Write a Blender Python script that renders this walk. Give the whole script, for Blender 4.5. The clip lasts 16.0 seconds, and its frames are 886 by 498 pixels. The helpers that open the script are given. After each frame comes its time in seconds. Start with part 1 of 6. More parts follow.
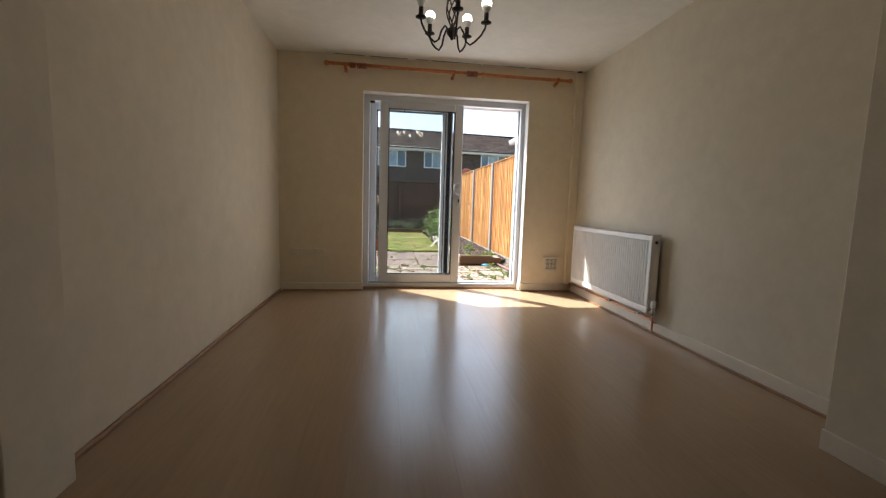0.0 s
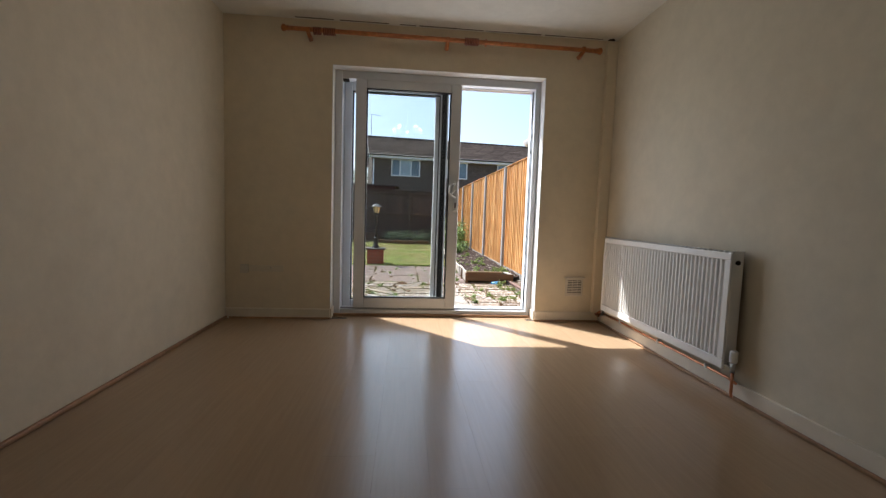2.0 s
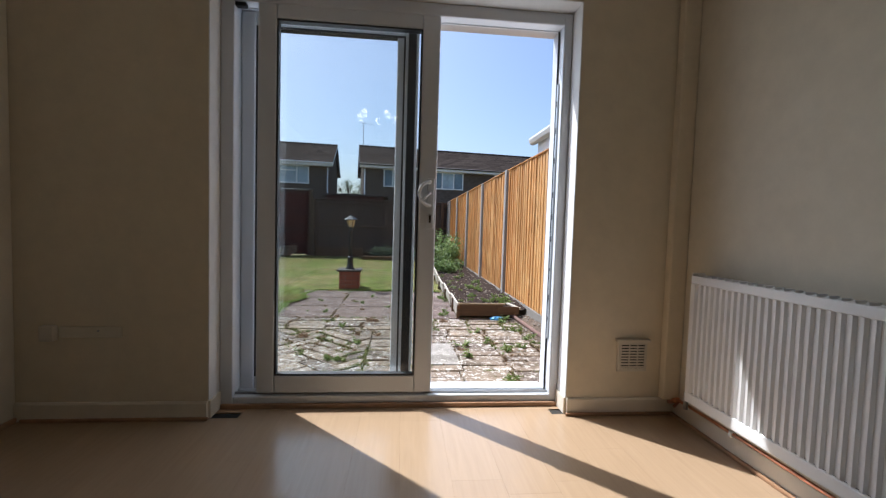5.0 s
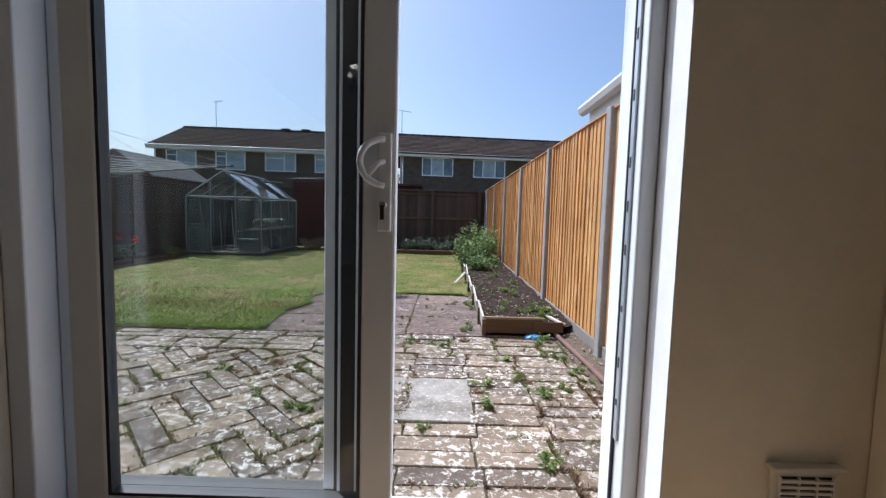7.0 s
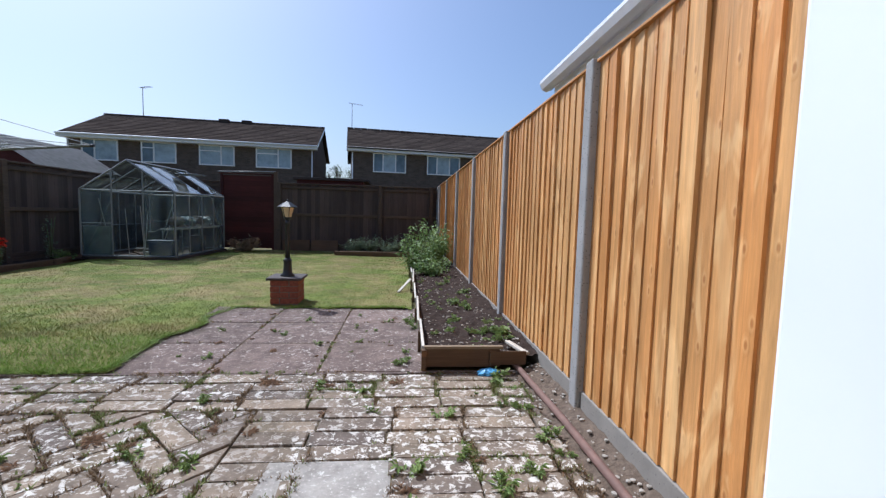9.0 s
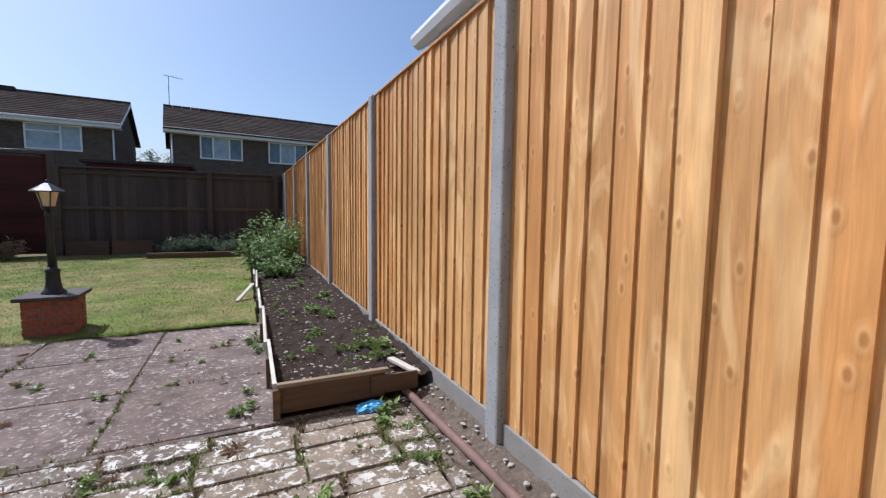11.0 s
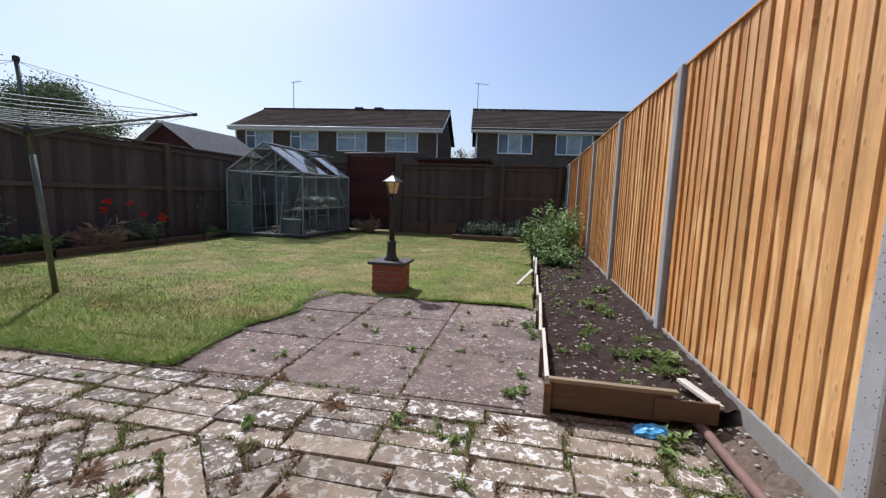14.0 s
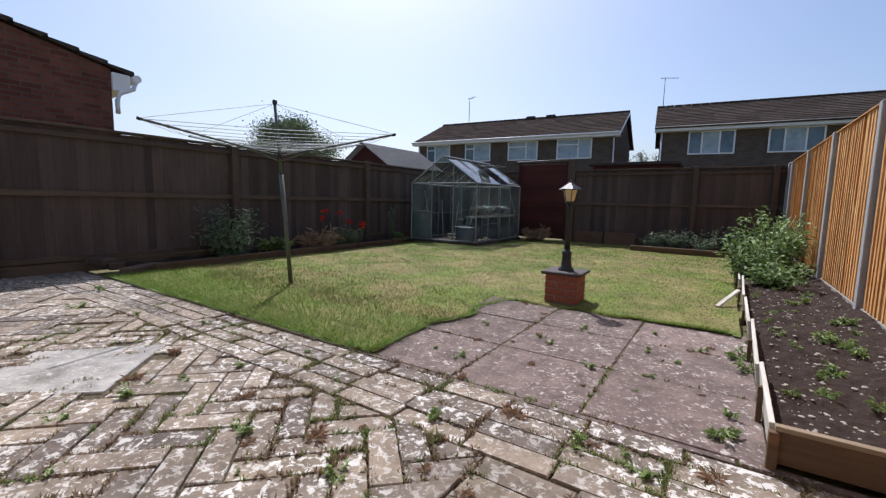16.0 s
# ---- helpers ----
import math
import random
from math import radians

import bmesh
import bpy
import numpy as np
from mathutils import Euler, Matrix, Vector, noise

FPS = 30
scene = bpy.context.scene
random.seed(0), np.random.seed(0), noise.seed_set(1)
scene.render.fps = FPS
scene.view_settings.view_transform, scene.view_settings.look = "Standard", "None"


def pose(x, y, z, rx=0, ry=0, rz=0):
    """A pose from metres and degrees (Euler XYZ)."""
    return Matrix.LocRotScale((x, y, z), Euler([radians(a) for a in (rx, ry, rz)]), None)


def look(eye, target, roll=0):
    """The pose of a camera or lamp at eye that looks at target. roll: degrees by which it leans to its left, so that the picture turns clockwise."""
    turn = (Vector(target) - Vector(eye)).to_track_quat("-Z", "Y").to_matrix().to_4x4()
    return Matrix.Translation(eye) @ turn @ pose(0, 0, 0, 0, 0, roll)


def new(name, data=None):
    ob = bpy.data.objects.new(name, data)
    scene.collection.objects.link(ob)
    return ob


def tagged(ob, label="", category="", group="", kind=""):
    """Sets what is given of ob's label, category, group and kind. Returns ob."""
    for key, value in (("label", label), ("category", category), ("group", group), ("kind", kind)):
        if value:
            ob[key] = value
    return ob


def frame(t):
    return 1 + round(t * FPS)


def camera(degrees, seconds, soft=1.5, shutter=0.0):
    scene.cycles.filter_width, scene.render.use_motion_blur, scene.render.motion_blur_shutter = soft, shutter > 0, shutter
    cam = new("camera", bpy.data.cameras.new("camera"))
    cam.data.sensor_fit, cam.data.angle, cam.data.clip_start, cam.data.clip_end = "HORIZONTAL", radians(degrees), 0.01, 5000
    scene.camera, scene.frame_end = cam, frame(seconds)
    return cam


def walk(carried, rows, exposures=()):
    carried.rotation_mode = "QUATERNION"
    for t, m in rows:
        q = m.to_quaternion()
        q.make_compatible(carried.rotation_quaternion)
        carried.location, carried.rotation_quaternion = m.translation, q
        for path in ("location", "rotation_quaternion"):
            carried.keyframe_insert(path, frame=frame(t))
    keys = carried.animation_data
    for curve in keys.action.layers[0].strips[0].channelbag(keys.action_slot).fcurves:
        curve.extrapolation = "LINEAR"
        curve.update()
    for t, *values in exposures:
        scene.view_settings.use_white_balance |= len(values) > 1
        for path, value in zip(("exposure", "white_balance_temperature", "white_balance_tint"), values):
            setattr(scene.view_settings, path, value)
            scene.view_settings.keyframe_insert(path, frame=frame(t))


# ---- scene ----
cam = camera(92.8, 16.0, soft=1.3)
PATH = [
    (0, (1.095, -4.515, 0.949), (1.361, -2.544, 0.735), 1.8),
    (0.5, (1.156, -4.231, 0.94), (1.529, -2.274, 0.759), 2.0),
    (1, (1.245, -4.037, 0.922), (1.519, -2.063, 0.755), 0.6),
    (1.5, (1.378, -3.803, 0.919), (1.471, -1.814, 0.726), 1.7),
    (2, (1.447, -3.549, 0.896), (1.628, -1.564, 0.736), 1.9),
    (2.5, (1.454, -3.269, 0.92), (1.703, -1.289, 0.784), 1.2),
    (3, (1.581, -3.042, 0.906), (1.698, -1.053, 0.736), 1.2),
    (3.5, (1.664, -2.808, 0.924), (1.743, -0.813, 0.813), 2.6),
    (4, (1.693, -2.534, 0.939), (1.86, -0.544, 0.831), 2.4),
    (4.2, (1.692, -2.437, 0.94), (1.887, -0.449, 0.838), 1.8),
    (6.3, (1.923, -1.342, 0.967), (2.056, 0.65, 0.842), 0.7),
    (6.5, (1.959, -1.225, 0.979), (2.032, 0.769, 0.837), 0.4),
    (6.6, (1.981, -1.186, 0.972), (2.004, 0.809, 0.829), 0.3),
    (7, (2.04, -1.004, 0.976), (2.027, 0.99, 0.82), 1.5),
    (7.5, (2.064, -0.689, 0.98), (2.286, 1.292, 0.814), 1.9),
    (8, (2.127, -0.475, 0.954), (2.402, 1.5, 0.802), 1.0),
    (8.5, (2.222, -0.243, 0.971), (2.342, 1.748, 0.816), 0.7),
    (9, (2.253, -0.013, 0.969), (2.445, 1.972, 0.812), 1.6),
    (9.2, (2.237, 0.087, 0.959), (2.553, 2.055, 0.805), 1.5),
    (11.3, (2.3, 0.836, 0.883), (3.161, 2.631, 0.693), 0.9),
    (11.5, (2.301, 0.869, 0.876), (3.048, 2.71, 0.649), 1.6),
    (12, (2.349, 0.913, 0.868), (2.749, 2.855, 0.606), 1.2),
    (12.5, (2.343, 0.923, 0.866), (2.542, 2.898, 0.624), 2.1),
    (13, (2.319, 0.929, 0.862), (2.33, 2.913, 0.606), 2.6),
    (13.5, (2.304, 0.935, 0.865), (2.112, 2.909, 0.603), 2.4),
    (14, (2.276, 0.932, 0.879), (1.896, 2.88, 0.635), 1.9),
    (14.5, (2.255, 0.936, 0.876), (1.673, 2.835, 0.643), 1.6),
    (15, (2.235, 0.931, 0.882), (1.481, 2.77, 0.655), 1.2),
    (15.5, (2.214, 0.924, 0.876), (1.276, 2.677, 0.653), 1.2),
    (16, (2.191, 0.917, 0.874), (1.096, 2.575, 0.649), 1.2),
]
walk(cam, [(t, look(eye, target, roll)) for t, eye, target, roll in PATH],
     [(0, 1.5, 6150, 10), (1.5, 1.27, 6050, 10), (3.5, 0.76, 5850, 10), (7, 0.33, 5500, 11), (8, 0.15, 5450, 11), (9, 0.13, 5400, 11), (12, 0.13, 5550, 12), (16, 0.15, 5800, 14)])

# ---- light ----
world = bpy.data.worlds.new("world")
scene.world = world
world.use_nodes = True
wn = world.node_tree.nodes
sky = wn.new("ShaderNodeTexSky")
sky.sky_type, sky.sun_disc = "NISHITA", False
SUN_FROM = Vector((-0.69, 0.71, 1.36)).normalized()
sky.sun_elevation = math.asin(SUN_FROM.z)
sky.sun_rotation = math.atan2(SUN_FROM.x, SUN_FROM.y)
sky.air_density, sky.dust_density, sky.ozone_density = 1.0, 2.6, 1.3
wn["Background"].inputs["Strength"].default_value = 0.12
world.node_tree.links.new(sky.outputs[0], wn["Background"].inputs["Color"])
sun_data = bpy.data.lights.new("sun", "SUN")
sun_data.energy, sun_data.angle, sun_data.color = 5.0, radians(0.55), (1.0, 0.95, 0.87)
sun = new("sun", sun_data)
sun.matrix_world = look(SUN_FROM * 30, (0, 0, 0))
# daylight that enters by the patio door
door_sky = bpy.data.lights.new("door_daylight", "AREA")
door_sky.shape, door_sky.size, door_sky.size_y, door_sky.energy = "RECTANGLE", 1.6, 1.9, 6
door_sky.color = (0.9, 0.95, 1.0)
new("door_daylight", door_sky).matrix_world = look((1.72, 0.33, 1.05), (1.72, -2.0, 0.75))


# ---- materials ----
class Mat:
    """A principled material with a small node toolbox."""

    def __init__(self, name, rough=0.6, metal=0.0, spec=0.5):
        self.m = bpy.data.materials.new(name)
        self.m.use_nodes = True
        self.t = self.m.node_tree
        self.b = self.t.nodes["Principled BSDF"]
        self.b.inputs["Roughness"].default_value = rough
        self.b.inputs["Metallic"].default_value = metal
        self.b.inputs["Specular IOR Level"].default_value = spec
        info = self.t.nodes.new("ShaderNodeObjectInfo")
        add = self.t.nodes.new("ShaderNodeVectorMath")
        self.t.links.new(self.t.nodes.new("ShaderNodeTexCoord").outputs["Object"], add.inputs[0])
        self.t.links.new(info.outputs["Location"], add.inputs[1])
        self.co = add.outputs[0]
        self.bumps = None

    def node(self, kind, **props):
        n = self.t.nodes.new(kind)
        for k, v in props.items():
            if k == "blend_type":
                n.blend_type = v
            elif k == "data_type":
                n.data_type = v
            elif k == "operation":
                n.operation = v
        return n

    def link(self, a, b):
        self.t.links.new(a, b)

    def vec(self, scale=(1, 1, 1), turn=(0, 0, 0)):
        n = self.node("ShaderNodeMapping")
        n.inputs["Scale"].default_value = scale
        n.inputs["Rotation"].default_value = [radians(a) for a in turn]
        self.link(self.co, n.inputs["Vector"])
        return n.outputs[0]

    def noise(self, scale, detail=4, rough=0.6, stretch=(1, 1, 1), warp=0.0, turn=(0, 0, 0)):
        n = self.node("ShaderNodeTexNoise")
        n.inputs["Scale"].default_value, n.inputs["Detail"].default_value = scale, detail
        n.inputs["Roughness"].default_value, n.inputs["Distortion"].default_value = rough, warp
        self.link(self.vec(stretch, turn), n.inputs["Vector"])
        return n.outputs["Fac"]

    def voronoi(self, scale, stretch=(1, 1, 1)):
        n = self.node("ShaderNodeTexVoronoi")
        n.inputs["Scale"].default_value = scale
        self.link(self.vec(stretch), n.inputs["Vector"])
        return n.outputs["Distance"]

    def random(self):
        return self.node("ShaderNodeObjectInfo").outputs["Random"]

    def island(self):
        return self.node("ShaderNodeNewGeometry").outputs["Random Per Island"]

    def ramp(self, fac, *stops):
        n = self.node("ShaderNodeValToRGB")
        e = n.color_ramp.elements
        while len(e) < len(stops):
            e.new(0.5)
        for el, (p, c) in zip(e, stops):
            el.position = p
            el.color = (*c, 1) if not isinstance(c, (int, float)) else (c, c, c, 1)
        self.link(fac, n.inputs[0])
        return n.outputs[0]

    def mix(self, fac, a, b, mode="MIX"):
        n = self.node("ShaderNodeMix", data_type="RGBA", blend_type=mode)
        for s, v in ((0, fac), (6, a), (7, b)):
            if isinstance(v, (int, float)):
                n.inputs[s].default_value = v
            elif isinstance(v, tuple):
                n.inputs[s].default_value = (*v, 1)
            else:
                self.link(v, n.inputs[s])
        return n.outputs[2]

    def color(self, c):
        if isinstance(c, tuple):
            self.b.inputs["Base Color"].default_value = (*c, 1)
        else:
            self.link(c, self.b.inputs["Base Color"])
        return self

    def roughness(self, c):
        self.link(c, self.b.inputs["Roughness"])
        return self

    def thin(self, c, share):
        """A leaf's body, which lets part of the light through."""
        tl, mx = self.node("ShaderNodeBsdfTranslucent"), self.node("ShaderNodeMixShader")
        self.link(c, tl.inputs["Color"])
        mx.inputs[0].default_value = share
        self.link(self.b.outputs[0], mx.inputs[1])
        self.link(tl.outputs[0], mx.inputs[2])
        self.link(mx.outputs[0], self.t.nodes["Material Output"].inputs["Surface"])
        return self

    def bump(self, fac, strength=0.3, dist=0.01):
        n = self.node("ShaderNodeBump")
        n.inputs["Strength"].default_value, n.inputs["Distance"].default_value = strength, dist
        self.link(fac, n.inputs["Height"])
        if self.bumps is not None:
            self.link(self.bumps, n.inputs["Normal"])
        self.bumps = n.outputs[0]
        self.link(self.bumps, self.b.inputs["Normal"])
        return self


def simple(name, c, rough=0.5, metal=0.0, var=0.12, scale=8, bump=0.1):
    m = Mat(name, rough, metal)
    dark = tuple(v * (1 - var) for v in c)
    light = tuple(min(1, v * (1 + var)) for v in c)
    n = m.noise(scale, 6)
    m.color(m.ramp(n, (0.3, dark), (0.7, light)))
    if bump:
        m.bump(m.noise(scale * 12, 3), bump, 0.003)
    return m.m


def plaster(name, c):
    m = Mat(name, 0.85, spec=0.25)
    a = m.ramp(m.noise(1.3, 5, 0.7), (0.3, tuple(v * 0.93 for v in c)), (0.7, c))
    b = m.ramp(m.noise(9, 6, 0.7), (0.35, 0.93), (0.65, 1.0))
    m.color(m.mix(1.0, a, b, "MULTIPLY"))
    m.bump(m.noise(3.5, 3), 0.12, 0.02).bump(m.noise(160, 2), 0.12, 0.002)
    return m.m


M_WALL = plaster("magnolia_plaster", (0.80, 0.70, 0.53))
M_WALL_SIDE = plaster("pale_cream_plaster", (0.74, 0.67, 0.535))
M_REVEAL = plaster("white_reveal_paint", (0.78, 0.77, 0.75))
M_CEIL = plaster("white_ceiling_paint", (0.80, 0.78, 0.72))
M_SKIRT = simple("cream_gloss_paint", (0.74, 0.67, 0.55), 0.35, var=0.05)
M_UPVC = simple("white_upvc", (0.68, 0.70, 0.73), 0.28, var=0.03, scale=3, bump=0.0)
M_GASKET = simple("black_rubber_gasket", (0.02, 0.02, 0.022), 0.6)
M_STEEL = simple("dull_lock_steel", (0.42, 0.43, 0.44), 0.38, 1.0)
M_RAD = simple("white_radiator_enamel", (0.80, 0.79, 0.77), 0.3, var=0.03, bump=0.0)
M_COPPER = simple("copper_pipe", (0.62, 0.28, 0.16), 0.32, 1.0, 0.3, 20)
M_IRON = simple("dark_iron", (0.035, 0.028, 0.025), 0.45, 0.6)
M_POLE = simple("orange_stained_pine", (0.48, 0.17, 0.05), 0.35, var=0.3, scale=25)
M_POLE_DARK = simple("dark_stained_pine", (0.22, 0.06, 0.025), 0.4, var=0.3, scale=25)
M_PLASTIC = simple("ivory_plastic", (0.66, 0.60, 0.50), 0.4, var=0.05)
# Near-black that puts the shade of gaps into the colour; also the underlay.
M_SHADOW = simple("gap_shade", (0.03, 0.027, 0.022), 0.9)
M_CRACK = simple("grey_ceiling_crack", (0.22, 0.2, 0.17), 0.9)


def laminate():
    m = Mat("beech_laminate", 0.3, spec=0.5)
    base = m.ramp(m.random(), (0.0, (0.39, 0.27, 0.165)), (1.0, (0.405, 0.283, 0.175)))
    grain = m.ramp(m.noise(5, 8, 0.65, (10, 0.6, 10), 0.6), (0.3, 0.92), (0.7, 1.03))
    m.color(m.mix(1.0, base, grain, "MULTIPLY"))
    m.roughness(m.ramp(m.noise(2.3, 5, 0.65), (0.3, 0.20), (0.7, 0.27)))
    m.bump(m.noise(70, 2, 0.5, (1, 0.4, 1)), 0.04, 0.001).bump(m.noise(1.1, 2), 0.05, 0.01)
    return m.m


M_FLOOR = laminate()
M_BEAD = simple("brown_wood_beading", (0.34, 0.19, 0.10), 0.45, var=0.2, scale=14)


def glass(name, tint):
    m = bpy.data.materials.new(name)
    m.use_nodes = True
    t = m.node_tree
    t.nodes.remove(t.nodes["Principled BSDF"])
    tr, gl, lw, pw, fr, mx = (t.nodes.new(k) for k in ("ShaderNodeBsdfTransparent", "ShaderNodeBsdfGlossy", "ShaderNodeLayerWeight", "ShaderNodeMath", "ShaderNodeMath", "ShaderNodeMixShader"))
    tr.inputs[0].default_value = (*tint, 1)
    gl.inputs["Roughness"].default_value = 0.0
    pw.operation, fr.operation = "POWER", "MULTIPLY_ADD"
    lw.inputs["Blend"].default_value, pw.inputs[1].default_value = 0.5, 5.0
    fr.inputs[1].default_value, fr.inputs[2].default_value = 0.9, 0.04
    t.links.new(lw.outputs["Facing"], pw.inputs[0])
    t.links.new(pw.outputs[0], fr.inputs[0])
    t.links.new(fr.outputs[0], mx.inputs[0])
    t.links.new(tr.outputs[0], mx.inputs[1])
    t.links.new(gl.outputs[0], mx.inputs[2])
    t.links.new(mx.outputs[0], t.nodes["Material Output"].inputs["Surface"])
    return m


M_GLASS = glass("clear_window_glass", (0.945, 0.96, 0.955))
M_GH_GLASS = glass("hazy_greenhouse_glass", (0.86, 0.9, 0.89))
t = M_GH_GLASS.node_tree
# Whitish diffuse haze, mixed into the panes in noise patches.
haze, mx2, ns, rp = (t.nodes.new(k) for k in ("ShaderNodeBsdfDiffuse", "ShaderNodeMixShader", "ShaderNodeTexNoise", "ShaderNodeValToRGB"))
haze.inputs[0].default_value = (0.55, 0.58, 0.56, 1)
ns.inputs["Scale"].default_value, ns.inputs["Detail"].default_value = 2.2, 6
rp.color_ramp.elements[0].position, rp.color_ramp.elements[0].color = 0.4, (0.01, 0.01, 0.01, 1)
rp.color_ramp.elements[1].position, rp.color_ramp.elements[1].color = 0.72, (0.22, 0.22, 0.22, 1)
shown = t.nodes["Mix Shader"].outputs[0]
t.links.new(ns.outputs["Fac"], rp.inputs[0])
t.links.new(rp.outputs[0], mx2.inputs[0])
t.links.new(shown, mx2.inputs[1])
t.links.new(haze.outputs[0], mx2.inputs[2])
t.links.new(mx2.outputs[0], t.nodes["Material Output"].inputs["Surface"])


def emission(name, c, s):
    m = Mat(name, 0.4)
    m.color((0.9, 0.88, 0.84))
    m.b.inputs["Emission Color"].default_value = (*c, 1)
    m.b.inputs["Emission Strength"].default_value = s
    return m.m


M_BULB = emission("lit_bulb", (1.0, 0.86, 0.66), 5.0)


def wood(name, c0, c1, axis="z", knots=0.35, rough=0.65, dark=(0.25, 0.1, 0.03), island=False, scars=0.0):
    """Sawn softwood: grain along one axis, a tone for each board, knots."""
    m = Mat(name, rough, spec=0.3)
    along = {"x": (0.6, 9, 9), "y": (9, 0.6, 9), "z": (9, 9, 0.6)}[axis]
    near = {"x": (0.5, 1, 1), "y": (1, 0.5, 1), "z": (0, 1, 0.5)}[axis]
    tone = m.ramp(m.island() if island else m.random(), (0.0, c0), (1.0, c1))
    grain = m.ramp(m.noise(4, 8, 0.7, along, 0.8), (0.28, 0.68), (0.7, 1.12))
    c = m.mix(1.0, tone, grain, "MULTIPLY")
    blot = m.ramp(m.noise(1.7, 4, 0.6), (0.3, 0.8), (0.7, 1.08))
    c = m.mix(1.0, c, blot, "MULTIPLY")
    if knots:
        if axis == "z":
            sep, com, vor = m.node("ShaderNodeSeparateXYZ"), m.node("ShaderNodeCombineXYZ"), m.node("ShaderNodeTexVoronoi")
            m.link(m.vec((1, 1, 0.5)), sep.inputs[0])
            m.link(sep.outputs[1], com.inputs[0])
            m.link(sep.outputs[2], com.inputs[1])
            m.link(com.outputs[0], vor.inputs["Vector"])
            vor.voronoi_dimensions = "2D"
            vor.inputs["Scale"].default_value = 6.0 if not scars else 8.0
            k = m.ramp(vor.outputs["Distance"], (0.03, knots), (0.07, 0.0))
            if scars:
                c = m.mix(m.ramp(vor.outputs["Distance"], (0.05, 0.0), (0.08, 0.16), (0.13, 0.0)), c, (0.86, 0.60, 0.30))
                m.bump(m.ramp(vor.outputs["Distance"], (0.04, 1.0), (0.16, 0.0)), 0.4, 0.006)
        else:
            k = m.ramp(m.voronoi(5.0, near), (0.07, knots), (0.13, 0.0))
        c = m.mix(k, c, dark)
    if scars:
        torn = m.ramp(m.noise(2.6, 3, 0.55, {"x": (0.5, 2, 2), "y": (2, 0.5, 2), "z": (2, 2, 0.55)}[axis], 1.6), (0.53, 0.0), (0.64, scars))
        c = m.mix(torn, c, (0.80, 0.52, 0.24))
        m.bump(m.noise(2.6, 3, 0.55, (2, 2, 0.55), 1.6), 0.5, 0.012)
        streak = m.ramp(m.noise(1.3, 5, 0.6, (7, 7, 0.25)), (0.35, 0.80), (0.6, 1.08))
        c = m.mix(1.0, c, streak, "MULTIPLY")
    m.color(c)
    m.bump(m.noise(6, 6, 0.7, along, 0.5), 0.25, 0.004)
    return m.m


M_FENCE = wood("new_orange_softwood", (0.58, 0.268, 0.083), (0.71, 0.40, 0.155), "z", 0.5, 0.5, dark=(0.24, 0.08, 0.02), scars=0.55)
M_FENCE_RAIL = wood("new_orange_rail", (0.52, 0.24, 0.07), (0.58, 0.29, 0.10), "y", 0.4)
M_OLDWOOD = wood("weathered_brown_fence_wood", (0.068, 0.049, 0.042), (0.125, 0.089, 0.073), "z", 0.3, 0.85, (0.02, 0.014, 0.01))
M_OLDRAIL = wood("weathered_brown_rail", (0.085, 0.058, 0.042), (0.12, 0.085, 0.06), "y", 0.2, 0.85, (0.02, 0.014, 0.01))
M_REDWOOD = wood("dark_red_stained_wood", (0.06, 0.016, 0.014), (0.095, 0.024, 0.02), "x", 0.2, 0.8, (0.02, 0.01, 0.01))
M_BEDWOOD = wood("brown_bed_board", (0.095, 0.056, 0.032), (0.155, 0.092, 0.052), "x", 0.3, 0.8)
M_TOPBOARD = wood("weathered_tan_board", (0.25, 0.19, 0.125), (0.33, 0.26, 0.18), "x", 0.3, 0.85)
M_PALEWOOD = wood("bleached_grey_board", (0.46, 0.42, 0.36), (0.58, 0.54, 0.47), "y", 0.2, 0.8)


def concrete(name, c, pits=0.5):
    m = Mat(name, 0.9, spec=0.2)
    a = m.ramp(m.noise(4, 6, 0.7), (0.3, tuple(v * 0.75 for v in c)), (0.7, c))
    p = m.ramp(m.voronoi(55), (0.10, 1 - pits), (0.2, 1.0))
    m.color(m.mix(1.0, a, p, "MULTIPLY"))
    m.bump(p, 0.5, 0.004).bump(m.noise(60, 4), 0.3, 0.004)
    return m.m


M_CONC = concrete("pitted_grey_concrete", (0.34, 0.335, 0.33), 0.8)
M_GRAVEL = concrete("stained_grey_concrete", (0.27, 0.25, 0.225), 0.4)


def paving(name, a, b, lichen, amount, moss=(0.07, 0.06, 0.035), island=False):
    """Old pavers: a tone for each one, dark weathering, white lichen spots."""
    m = Mat(name, 0.92, spec=0.15)
    tone = m.ramp(m.island() if island else m.random(), (0.0, a), (0.55, b), (0.86, tuple(0.5 * (u + v) for u, v in zip(a, b))), (1.0, tuple(v * 1.18 for v in b)))
    dirt = m.ramp(m.noise(6, 7, 0.75), (0.32, 0.5), (0.62, 1.05))
    c = m.mix(1.0, tone, dirt, "MULTIPLY")
    c = m.mix(m.ramp(m.noise(2.1, 6, 0.7), (0.55, 0.0), (0.75, 0.6)), c, moss)
    patch = m.ramp(m.noise(1.6, 4), (0.36, 0.25), (0.58, 1.0))
    spots = m.ramp(m.noise(22, 6, 0.66, warp=0.5), (0.585 - amount, 0.0), (0.625 - amount, 0.95))
    fine = m.ramp(m.noise(48, 3, 0.6), (0.60, 0.0), (0.66, 0.6))
    c = m.mix(m.mix(1.0, m.mix(1.0, spots, fine, "LIGHTEN"), patch, "MULTIPLY"), c, lichen)
    m.color(c)
    m.bump(m.noise(12, 6, 0.7), 0.5, 0.012).bump(m.noise(110, 3), 0.3, 0.003)
    return m.m


